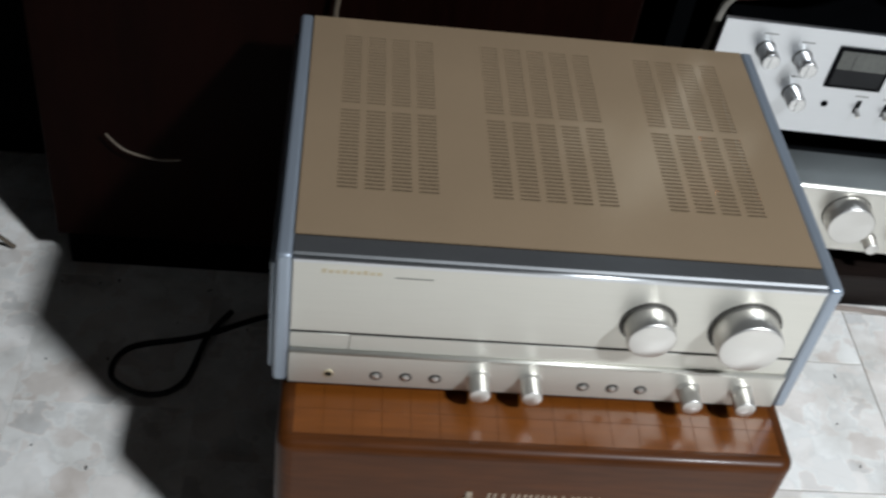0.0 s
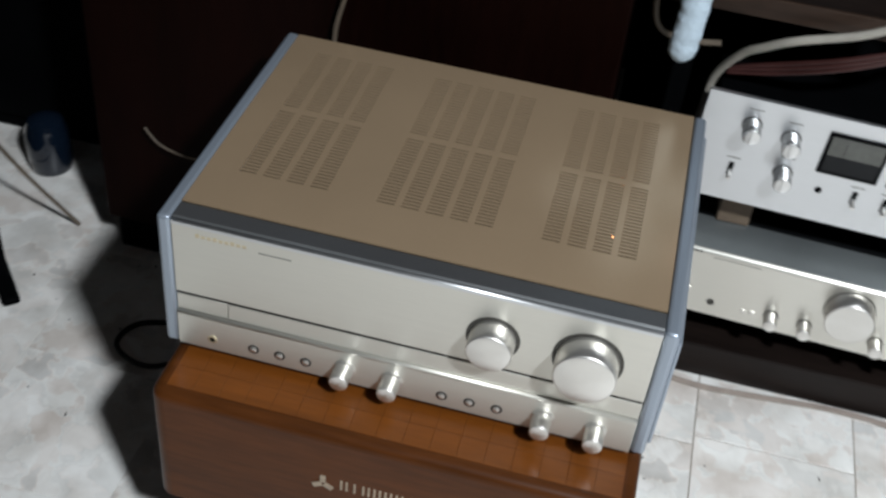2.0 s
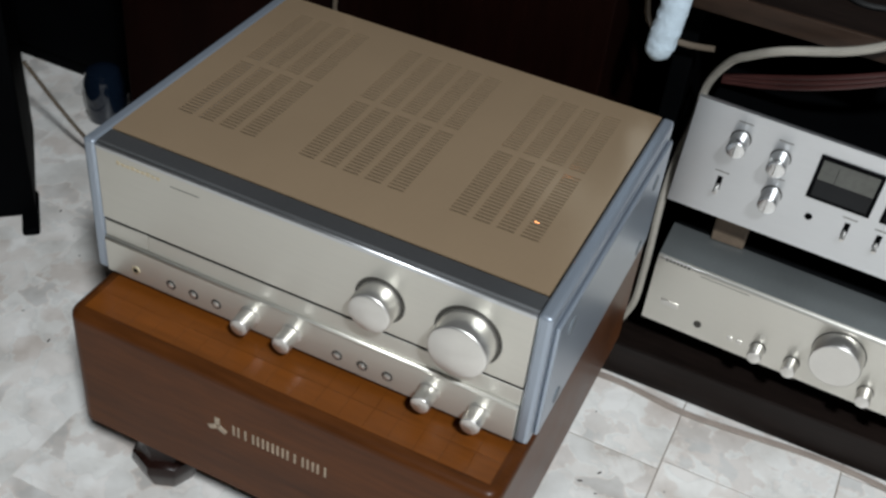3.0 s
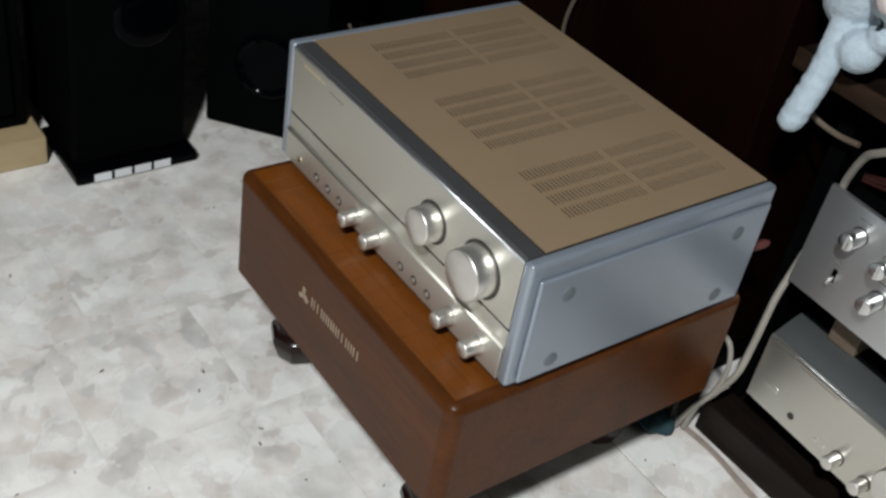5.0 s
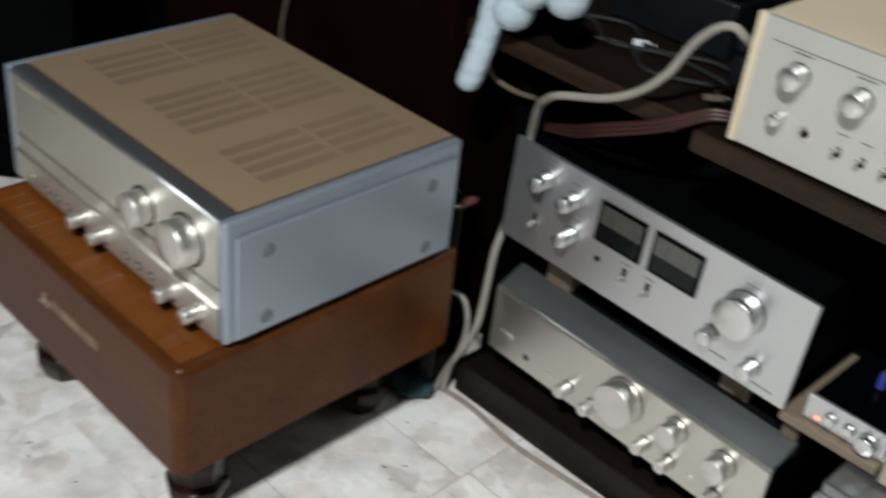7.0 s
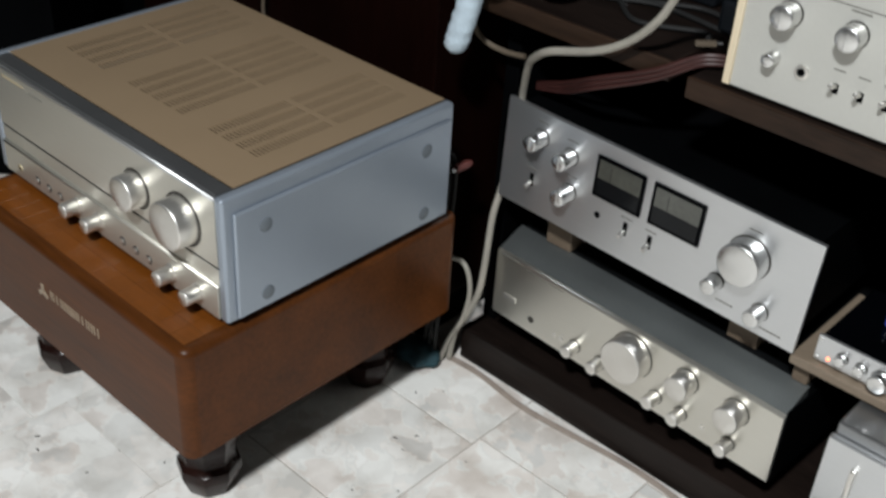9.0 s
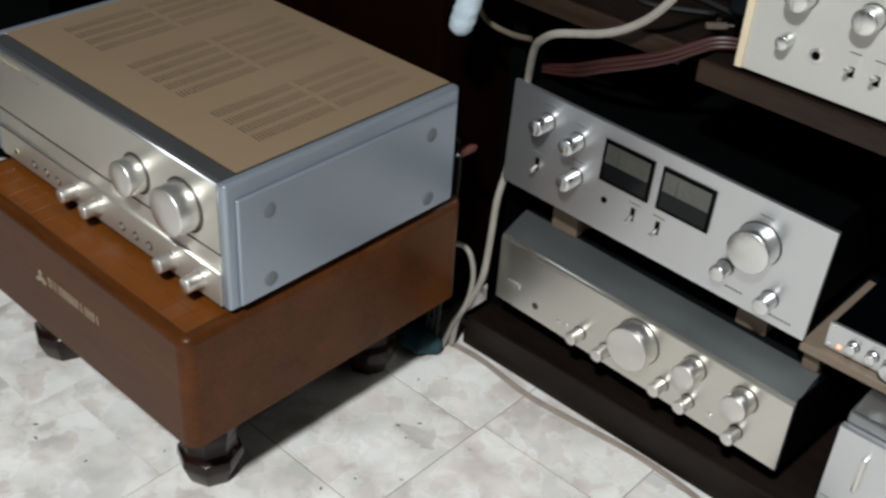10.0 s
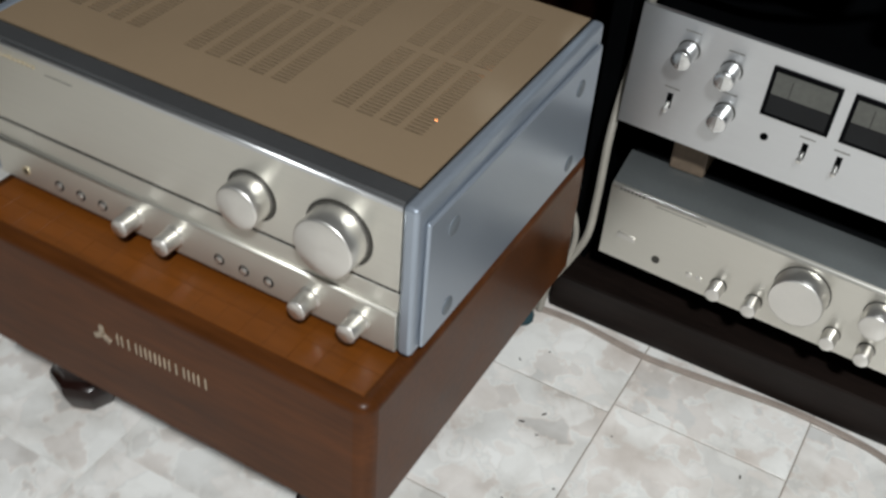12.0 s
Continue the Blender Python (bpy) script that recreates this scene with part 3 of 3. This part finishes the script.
def upper_amplifier():
    r = thing("tuner_amplifier", "ivory-silver amplifier with cream side on the upper shelf", "amplifier", (0.735, 0.412, 0.560))
    w, h = 0.215, 0.142
    part("fascia", box(-w, w, 0, 0.006, 0.006, h, 0.0008), IVORY, r)
    part("case", box(-w + 0.001, w - 0.001, 0.006, 0.30, 0.006, h - 0.001, 0.002), CREAM, r, "cream painted case")
    part("end_cheek", box(-w, -w + 0.0085, -0.003, 0.006, 0.006, h + 0.001, 0.0015), CREAM, r, "cream end cheek")
    part("top_line", box(-w + 0.02, w - 0.02, -0.0004, 0.0004, h - 0.022, h - 0.021), GREYMARK, r)
    for x in (-0.160, -0.094, -0.042, 0.012, 0.066, 0.12):
        k = round_knob(r, x, -0.0005, 0.096, 0.0122, 0.020, 0.001, "tone_knob", CHROME)
        part("knob_pointer", box(x - 0.0016, x + 0.0016, -0.0212, -0.01, 0.0855, 0.1065, 0.0006), CHROME, k)
        part("print_bar", box(x - 0.010, x + 0.010, -0.0003, 0.0004, 0.116, 0.1175), GREYMARK, r, smooth=False)
    round_knob(r, -0.166, -0.0005, 0.050, 0.0068, 0.016, 0, "small_knob", CHROME)
    s = part("headphone_socket", lathe([(0.0075, 0), (0.0075, 0.0014), (0.0045, 0.0018), (0.004, 0.0004), (0.0005, 0.0002)], (-0.136, 0, 0.044), seg=24), KNOB, r, "nickel headphone socket")
    part("socket_hole", lathe([(0.0040, 0), (0.0040, 0.0003), (0.0004, 0.0003)], (-0.136, -0.0008, 0.044), seg=16), BLACK, s)
    for x in (-0.100, -0.075, -0.050, -0.010, 0.03):
        lever(r, x, 0, 0.040, True, 0.015, 0.010)
        part("print_bar", box(x - 0.006, x + 0.006, -0.0003, 0.0004, 0.058, 0.0592), GREYMARK, r, smooth=False)
    for x in (-0.18, 0.18):
        for y in (0.04, 0.26):
            part("foot", lathe([(0.012, 0), (0.012, 0.007)], (x, y, 0), (0, 0, 1), 16), RUBBER, r)
    return r


upper_amplifier()


def silver_receiver():
    s = thing("silver_receiver", "silver-fronted component with a slim upright handle", "amplifier", (0.735, 0.390, 0.055))
    part("fascia", box(0, 0.30, 0, 0.010, 0.010, 0.188, 0.002, 3), SILVER, s)
    part("case", box(0.002, 0.298, 0.010, 0.30, 0.010, 0.203, 0.003), STRIP, s, "grey steel case")
    part("handle", box(0.033, 0.039, -0.007, 0.001, 0.119, 0.165, 0.002), KNOB, s, "slim upright handle")
    part("groove", box(0.004, 0.29, -0.0003, 0.0006, 0.089, 0.0898), GREYMARK, s)
    for k in range(5):
        part("name_bar", box(0.082 + k * 0.006, 0.0865 + k * 0.006, -0.0003, 0.0006, 0.143, 0.1475), GREYMARK, s, smooth=False)
    for x in (0.03, 0.27):
        for y in (0.06, 0.26):
            part("foot", lathe([(0.012, 0), (0.012, 0.011)], (x, y, 0), (0, 0, 1), 16), RUBBER, s)
    return s


silver_receiver()
bd = thing("beige_board", "thin beige board bridging two components", "board", (0.652, 0.444, 0.2625))
part("board", box(0, 0.118, 0, 0.17, 0, 0.012, 0.002), BEIGE, bd)


def mini_amplifier():
    m = thing("mini_amplifier", "small silver headphone amplifier with black top on a beige board", "amplifier", (0.674, 0.453, 0.2745))
    part("fascia", box(0, 0.096, 0, 0.004, 0.003, 0.036, 0.001), SILVER, m)
    part("case", box(0.002, 0.094, 0.004, 0.13, 0.003, 0.034, 0.001), GLOSS, m, "glossy black case")
    for x in (0.004, 0.092):
        for z in (0.008, 0.031):
            part("screw", lathe([(0.0026, 0), (0.0024, 0.0012), (0.0005, 0.0014)], (x, 0, z), seg=12), CHROME, m)
    part("power_light", ball((0.0165, -0.0005, 0.010), (0.0022, 0.0015, 0.0022), seg=12), LEDRED, m, "red power light")
    for x in (0.031, 0.053):
        round_knob(m, x, 0, 0.019, 0.0062, 0.010, 0.001, "socket", CHROME)
    round_knob(m, 0.076, 0, 0.017, 0.0105, 0.014, 0.001, "volume_knob", CHROME)
    t = part("valve", lathe([(0.0045, 0), (0.0045, 0.014), (0.003, 0.019), (0.001, 0.020)], (0.045, 0.075, 0.034), (0, 0, 1), 16), LEDBLUE, m, "small blue-lit valve")
    part("valve_tip", ball((0.045, 0.075, 0.0555), (0.0015, 0.0015, 0.003), seg=12), CHROME, t)
    for x in (0.01, 0.085):
        for y in (0.01, 0.12):
            part("foot", lathe([(0.004, 0), (0.004, 0.003)], (x, y, 0), (0, 0, 1), 12), RUBBER, m)
    return m


mini_amplifier()
bb = thing("beige_component", "beige boxed component with a dark side on the silver component", "amplifier", (0.776, 0.440, 0.2585))
part("fascia", box(0, 0.20, 0, 0.006, 0.004, 0.125, 0.001), BEIGE2, bb, "beige front panel")
part("case", box(0.001, 0.199, 0.006, 0.19, 0.004, 0.124, 0.002), BEIGE2, bb)
part("maker_mark", lathe([(0.006, 0), (0.006, 0.0004), (0.001, 0.0004)], (0.055, 0, 0.035), seg=20), GREYMARK, bb, "small grey round mark")
for x in (0.02, 0.18):
    for y in (0.03, 0.17):
        part("foot", lathe([(0.008, 0), (0.008, 0.005)], (x, y, 0), (0, 0, 1), 12), RUBBER, bb)
kd = thing("black_device", "small black device with a silver knob on the beige component", "device", (0.795, 0.46, 0.3835))
part("case", box(0, 0.12, 0, 0.10, 0, 0.035, 0.003), GLOSS, kd)
part("knob", lathe(knob_profile(0.007, 0.010), (0.02, 0, 0.020)), CHROME, kd)
part("display", box(0.045, 0.085, -0.0006, 0.0004, 0.012, 0.024), STRIP, kd, "grey display strip")


# ---- behind and beside the cabinet ----
wc = thing("rosewood_cabinet", "tall dark rosewood cabinet standing behind the amplifier", "cabinet", (0, 0.412, 0))
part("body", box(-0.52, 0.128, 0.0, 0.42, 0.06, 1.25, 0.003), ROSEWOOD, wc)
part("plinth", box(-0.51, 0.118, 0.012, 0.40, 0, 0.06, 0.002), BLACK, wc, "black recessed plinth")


def floor_speaker():
    s = thing("floor_loudspeaker", "slim gloss-black floor loudspeaker on a flat lettered base", "loudspeaker", (-0.655, -0.006, 0))
    part("base_plate", box(-0.16, 0.0, -0.103, 0.103, 0, 0.020, 0.006, 3), GLOSS, s, "black base plate with white lettering")
    part("body", box(-0.24, -0.028, -0.093, 0.090, 0.020, 0.404, 0.006, 3), BLACK, s)
    b = part("driver_panel", box(-0.24, -0.026, -0.093, 0.090, 0.405, 0.68, 0.005, 3), STRIP, s, "grey driver panel")
    part("driver_ring", lathe([(0.070, 0), (0.070, 0.006), (0.062, 0.008), (0.055, 0.002), (0.020, -0.004), (0.001, 0.006)], (-0.026, -0.002, 0.492), (1, 0, 0), 40), KNOB, b, "bright driver ring")
    part("glossy_cone", ball((-0.027, 0.026, 0.262), (0.006, 0.052, 0.052)), GLOSS, s, "glossy black dome")
    for k in range(4):
        part("name_bar", box(-0.0005, 0.0008, -0.074 + k * 0.033, -0.046 + k * 0.033, 0.0035, 0.0175, 0.0002), WHITEPL, s, "white raised letter bar", smooth=False)
    part("small_label", box(-0.0284, -0.0272, -0.086, -0.064, 0.374, 0.378), GREYMARK, s, smooth=False)
    return s


floor_speaker()


def bookshelf_speaker():
    s = thing("black_loudspeaker", "black loudspeaker with a round woofer standing on the floor", "loudspeaker", (-0.765, 0.161, 0), turn=42)
    part("body", box(0, 0.205, 0, 0.215, 0.004, 0.42, 0.004), BLACK, s)
    w = part("woofer", lathe([(0.058, 0), (0.058, 0.004), (0.052, 0.006), (0.048, 0.002), (0.018, -0.012), (0.001, -0.004)], (0.108, -0.001, 0.135), (0, -1, 0), 40), GLOSS, s, "glossy black woofer")
    for x in (0.197,):
        part("foot", box(x - 0.012, x + 0.012, -0.045, 0.05, 0, 0.012, 0.005, 3), BLACK, s, "rounded black foot")
    return s


bookshelf_speaker()
bs = thing("large_loudspeaker", "large black loudspeaker standing on a pale board", "loudspeaker", (-0.78, -0.14, 0.05))
part("body", box(-0.4, 0, -0.55, 0, 0, 0.9, 0.004), BLACK, bs)
part("grille", box(0, 0.012, -0.53, -0.02, 0.03, 0.87, 0.004, 3), BLACK, bs, "black cloth grille")
pb = thing("pine_board", "pale pine board lying on the floor under a loudspeaker", "board", (-0.735, -0.125, 0))
part("board", box(-0.42, 0, -0.62, 0, 0, 0.05, 0.003), PINE, pb)


# Added black box that keeps the lit floor and wall behind from showing.
dc = thing("black_backdrop", "long black box added to darken the space by the back wall", "cabinet", (-2.0, 0.62, 0))
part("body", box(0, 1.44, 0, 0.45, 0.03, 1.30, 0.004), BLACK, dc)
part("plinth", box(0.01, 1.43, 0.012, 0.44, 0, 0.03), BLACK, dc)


# Second added box; it covers the lit side wall between the loudspeakers.
sc = thing("black_backdrop", "tall black box added to hide the lit side wall", "cabinet", (-1.98, -1.3, 0))
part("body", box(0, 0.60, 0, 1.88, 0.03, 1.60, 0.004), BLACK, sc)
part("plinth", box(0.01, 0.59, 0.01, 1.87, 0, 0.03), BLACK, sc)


# ---- cables ----
def cable(name, label, pts, r, material, category="cable"):
    return tagged(part(name, sweep(pts, r), material), label, category)


cable("grey_cable", "thick grey cable hanging beside the preamplifier", [(0.184, 0.414, 0.008), (0.190, 0.416, 0.055), (0.208, 0.416, 0.095), (0.225, 0.418, 0.142), (0.226, 0.425, 0.188), (0.225, 0.43, 0.228), (0.223, 0.437, 0.262), (0.221, 0.452, 0.295), (0.223, 0.462, 0.34), (0.230, 0.462, 0.39), (0.234, 0.460, 0.438), (0.253, 0.440, 0.482), (0.272, 0.425, 0.503), (0.303, 0.412, 0.525), (0.365, 0.410, 0.547), (0.407, 0.410, 0.573), (0.437, 0.410, 0.606), (0.457, 0.410, 0.644), (0.478, 0.410, 0.669), (0.496, 0.412, 0.677), (0.507, 0.420, 0.668), (0.511, 0.44, 0.652)], 0.0046, CABLE)
cable("grey_cable", "grey cable looping behind the cabinet", [(0.175, 0.40, 0.185), (0.190, 0.415, 0.180), (0.205, 0.416, 0.168), (0.213, 0.414, 0.135), (0.205, 0.412, 0.088), (0.190, 0.408, 0.054), (0.176, 0.405, 0.006)], 0.0036, CABLE)
cable("grey_cable", "short pale cable under the shelf", [(0.150, 0.45, 0.532), (0.155, 0.45, 0.500), (0.170, 0.455, 0.482), (0.200, 0.46, 0.476), (0.231, 0.46, 0.480)], 0.0035, DIMWIRE)
for k in (0.0, 0.0048):
    cable("clear_wire", "clear twin speaker wire lying on the floor", [(0.178, 0.422 - k, 0.003), (0.237, 0.425 - k, 0.003), (0.323, 0.416 - k, 0.003), (0.40, 0.421 - k, 0.003), (0.49, 0.429 - k, 0.003), (0.562, 0.426 - k, 0.003), (0.62, 0.414 - k, 0.003), (0.70, 0.37 - k, 0.003), (0.82, 0.29 - k, 0.003)], 0.0022, CLEARWIRE)
for k in range(3):
    cable("red_wire", "red-brown speaker wire behind the preamplifier", [(0.247, 0.47, 0.441 + k * 0.004), (0.30, 0.455, 0.460 + k * 0.006), (0.362, 0.425, 0.497 + k * 0.006), (0.434, 0.422 - k * 0.002, 0.534 + k * 0.006), (0.484, 0.43, 0.566 + k * 0.005), (0.512, 0.45, 0.568 + k * 0.004)], 0.0026, REDCABLE)
cable("pale_strand", "thin pale wire against the dark cabinet", [(-0.185, 0.405, 0.36), (-0.194, 0.400, 0.405), (-0.194, 0.398, 0.436), (-0.184, 0.398, 0.478), (-0.173, 0.400, 0.512)], 0.0028, DIMWIRE)
cable("pale_strand", "thin pale wire against the dark cabinet", [(-0.42, 0.404, 0.462), (-0.40, 0.400, 0.452), (-0.36, 0.399, 0.450), (-0.314, 0.400, 0.463)], 0.0019, DIMWIRE)
# Added strand drawn in place of a curved glint on a metal rim.
cable("pale_strand", "thin curved strand for a glint low beside the dark cabinet", [(-0.445, 0.40, 0.235), (-0.425, 0.398, 0.215), (-0.390, 0.396, 0.206), (-0.362, 0.398, 0.206)], 0.0014, DIMWIRE)
cable("black_cable", "black mains cable looped on the floor", [(-0.20, 0.36, 0.004), (-0.257, 0.345, 0.004), (-0.336, 0.306, 0.004), (-0.414, 0.282, 0.004), (-0.428, 0.237, 0.004), (-0.384, 0.213, 0.004), (-0.345, 0.233, 0.004), (-0.325, 0.30, 0.009), (-0.30, 0.35, 0.004)], 0.0035, RUBBER)
cable("grey_stick", "thin grey stick leaning against a loudspeaker", [(-0.585, 0.44, 0.004), (-0.63, 0.406, 0.10), (-0.668, 0.374, 0.20)], 0.003, DIMWIRE, "stick")
for k in range(3):
    cable("black_cable", "black signal cable hanging behind the amplifier", [(0.15 + k * 0.02, 0.335, 0.36), (0.158 + k * 0.015, 0.385, 0.355), (0.165 + k * 0.01, 0.40, 0.30), (0.160 + k * 0.008, 0.398, 0.15), (0.150 + k * 0.01, 0.395, 0.006)], 0.003, RUBBER)
rp = thing("signal_plug", "small red signal plug behind the amplifier", "plug", (0.196, 0.398, 0.336))
part("sleeve", lathe([(0.0055, 0), (0.0060, 0.006), (0.0055, 0.020), (0.003, 0.026)], (0, -0.013, 0), (0.2, 1, 0.1), 16), REDPLUG, rp)
part("tip", lathe([(0.003, 0), (0.003, 0.008)], (-0.001, -0.020, -0.001), (0.2, 1, 0.1), 12), CHROME, rp, "bright metal tip")
jr = thing("glass_jar", "dark blue glass jar standing on the floor", "jar", (-0.690, 0.555, 0))
part("body", lathe([(0.020, 0), (0.030, 0.004), (0.033, 0.02), (0.033, 0.070), (0.026, 0.088), (0.012, 0.096), (0.001, 0.097)], (0, 0, 0), (0, 0, 1), 32), JARGLASS, jr)
for at, size in (((0.150, 0.385, 0.015), (0.036, 0.028, 0.016)), ((0.705, 0.360, 0.050), (0.055, 0.040, 0.050))):
    bag = ball(at, size, seg=32)
    for v in bag.verts:
        d = v.co - Vector(at)
        fold = math.sin(d.x * 190 + d.y * 90) + math.sin(d.y * 230 - d.z * 160 + 1.3) + 0.7 * math.sin(d.z * 310 + d.x * 120)
        v.co = Vector(at) + d * (1 + 0.07 * fold)
        v.co.z = max(v.co.z, 0.0005)
    tagged(part("teal_bag", bag, TEAL), "crumpled teal fabric bag on the floor", "bag")
for x, y, z, r in ((0.305, 0.555, 0.556, 35),):
    wp = thing("white_connector", "small white plastic connector on the shelf", "connector", (x, y, z), turn=r)
    part("body", box(-0.011, 0.009, -0.004, 0.004, 0, 0.007, 0.0015), WHITEPL, wp)
    part("pin", lathe([(0.002, 0), (0.002, 0.008)], (0.009, 0, 0.0035), (1, 0, 0), 10), CHROME, wp)


for x0, x1, y0, y1, z0, z1, words in ((0.436, 0.514, 0.535, 0.66, 0.560, 0.622, "small black plastic box on the upper shelf"), (0.215, 0.395, 0.60, 0.82, 0.556, 0.675, "rounded black box on the middle shelf")):
    bx = thing("black_box", words, "box", ((x0 + x1) / 2, y0, z0))
    w = (x1 - x0) / 2
    part("body", box(-w, w, 0, y1 - y0, 0, (z1 - z0) * 0.62, 0.006, 3), DUSTBLACK, bx)
    part("lid", box(-w - 0.001, w + 0.001, -0.001, y1 - y0, (z1 - z0) * 0.63, z1 - z0, 0.009, 3), DUSTBLACK, bx)
wp = thing("grey_connector", "small grey plastic connector on the upper shelf", "connector", (0.452, 0.49, 0.560), turn=48)
part("body", box(-0.012, 0.012, -0.0035, 0.0035, 0, 0.006, 0.0012), DIMWIRE, wp)
part("pin", lathe([(0.002, 0), (0.002, 0.007)], (0.012, 0, 0.003), (1, 0, 0), 10), CHROME, wp)


for x, y in ((0.16, 0.53), (0.20, 0.56), (0.24, 0.50)):
    cable("black_cable", "black signal cable lying on the middle shelf", [(x, y, 0.560), (x + 0.06, y + 0.03, 0.560), (x + 0.12, y - 0.01, 0.560), (x + 0.19, y + 0.02, 0.561), (0.443, y + 0.01, 0.561)], 0.003, RUBBER)


# ---- plush elephant: one plain mesh ----
def plush():
    b = ball((0.178, 0.432, 0.660), (0.043, 0.038, 0.062))
    ball((0.086, 0.424, 0.636), (0.028, 0.025, 0.030), b, (0, 15, 0))
    ball((0.118, 0.430, 0.638), (0.032, 0.024, 0.024), b, (0, -8, 0))
    ball((0.150, 0.432, 0.658), (0.028, 0.026, 0.030), b)
    ball((0.146, 0.432, 0.727), (0.019, 0.018, 0.021), b)
    ball((0.176, 0.436, 0.740), (0.025, 0.021, 0.026), b)
    ball((0.173, 0.432, 0.700), (0.036, 0.034, 0.036), b)
    ball((0.215, 0.430, 0.694), (0.036, 0.034, 0.036), b)
    ball((0.236, 0.424, 0.670), (0.040, 0.036, 0.040), b)
    ball((0.243, 0.394, 0.672), (0.024, 0.021, 0.023), b)
    ball((0.214, 0.414, 0.597), (0.026, 0.024, 0.024), b, (0, -35, 0))
    ball((0.234, 0.418, 0.622), (0.024, 0.021, 0.018), b, (0, -35, 0))
    ball((0.283, 0.420, 0.638), (0.028, 0.024, 0.028), b, (0, 25, 0))
    ball((0.262, 0.424, 0.650), (0.026, 0.022, 0.022), b)
    sweep([(0.180, 0.425, 0.636), (0.186, 0.412, 0.604), (0.190, 0.402, 0.572), (0.191, 0.393, 0.545), (0.188, 0.383, 0.512)], 0.0150, 14, 8, b)
    ball((0.1875, 0.381, 0.507), (0.0150, 0.0150, 0.0145), b)
    for k in range(5):
        ball((0.1910 - 0.0006 * k, 0.399 - 0.0042 * k, 0.566 - 0.0138 * k), (0.0160, 0.0160, 0.0075), b)
    ob = part("plush_toy", b, PLUSH)
    tex = bpy.data.textures.new("plush_lumps", "CLOUDS")
    tex.noise_scale = 0.007
    m = ob.modifiers.new("remesh", "REMESH")
    m.mode, m.voxel_size = "VOXEL", 0.0022
    m.use_smooth_shade = True
    f = ob.modifiers.new("soft_seams", "SMOOTH")
    f.factor, f.iterations = 0.5, 8
    d = ob.modifiers.new("lumps", "DISPLACE")
    d.texture, d.strength, d.mid_level = tex, 0.0022, 0.5
    return tagged(ob, "pale blue plush toy sitting on the rack's shelf edge", "plush toy")


plush()


# ---- floor tiles, last ----
def tiles():
    """Columns of marble tiles, each column shifted a little along its length."""
    lines = [0.323 + 0.204 * k for k in range(-1, 24)]
    lines = [-0.327 - 0.205 * k for k in range(9, 0, -1)] + [-0.327, -0.110, 0.106] + lines[1:]
    ground = bpy.data.objects["floor"]
    rest = bmesh.new()
    rng = random.Random(4)
    meshes = {}

    def tile_mesh(w, d, gap):
        key = (round(w, 4), round(d, 4), gap)
        if key not in meshes:
            b = bmesh.new()
            bmesh.ops.create_cube(b, size=1, matrix=Matrix.Diagonal((w - gap, d - gap, 0.008, 1)))
            bmesh.ops.bevel(b, geom=[e for e in b.edges if all(v.co.z > 0 for v in e.verts)], offset=gap / 2, segments=1, affect="EDGES")
            me = bpy.data.meshes.new("tile")
            b.to_mesh(me)
            b.free()
            me.materials.append(MARBLE)
            meshes[key] = me
        return meshes[key]

    for i in range(len(lines) - 1):
        x0, x1 = lines[i], lines[i + 1]
        if x1 < -2.0 or x0 > 5.0:
            continue
        shift = {0.323: 0.0, 0.106: -0.016, -0.327: 0.004}.get(round(x0, 3), rng.uniform(-0.1, 0.1))
        for j in range(-27, 6):
            y0 = FY + shift + j * PITCH
            x, y, z = (x0 + x1) / 2, y0 + PITCH / 2, -0.004 + rng.uniform(-0.0002, 0.0)
            if -1.4 < x < 1.3 and -1.2 < y < 0.75:
                ob = new("tile", tile_mesh(x1 - x0, PITCH, 0.0013 if x > 0.1 else 0.0005))
                ob.parent = ground
                ob.matrix_basis = pose(x, y, z, rng.uniform(-0.02, 0.02), rng.uniform(-0.02, 0.02), rng.choice((0, 180)))
            else:
                xa, xb = max(x0 + 0.0006, -2.0), min(x1 - 0.0006, 5.0)
                ya, yb = max(y0 + 0.0006, -5.0), min(y0 + PITCH - 0.0006, 1.2)
                if xb > xa and yb > ya:
                    rest.faces.new([rest.verts.new((px, py, z + 0.004)) for px, py in ((xa, ya), (xb, ya), (xb, yb), (xa, yb))])
    tagged(part("tiles", rest, MARBLE, ground, smooth=False), kind="stuff")
    specks = bmesh.new()
    spots = [(0.245, 0.245), (0.262, 0.268), (0.268, 0.236), (0.20, 0.33), (0.225, 0.36), (0.34, 0.28), (-0.20, -0.11), (-0.17, -0.13), (-0.05, -0.25)]
    spots += [(rng.uniform(-0.6, 0.7), rng.uniform(-0.45, 0.42)) for _ in range(60)]
    for x, y in spots:
        s = rng.uniform(0.0006, 0.0018)
        ball((x, y, 0.0002), (s * rng.uniform(1, 3), s, 0.0005), specks, (0, 0, rng.uniform(0, 180)), 8)
    tagged(part("dirt_specks", specks, GROUTDARK, ground), kind="stuff")


tiles()
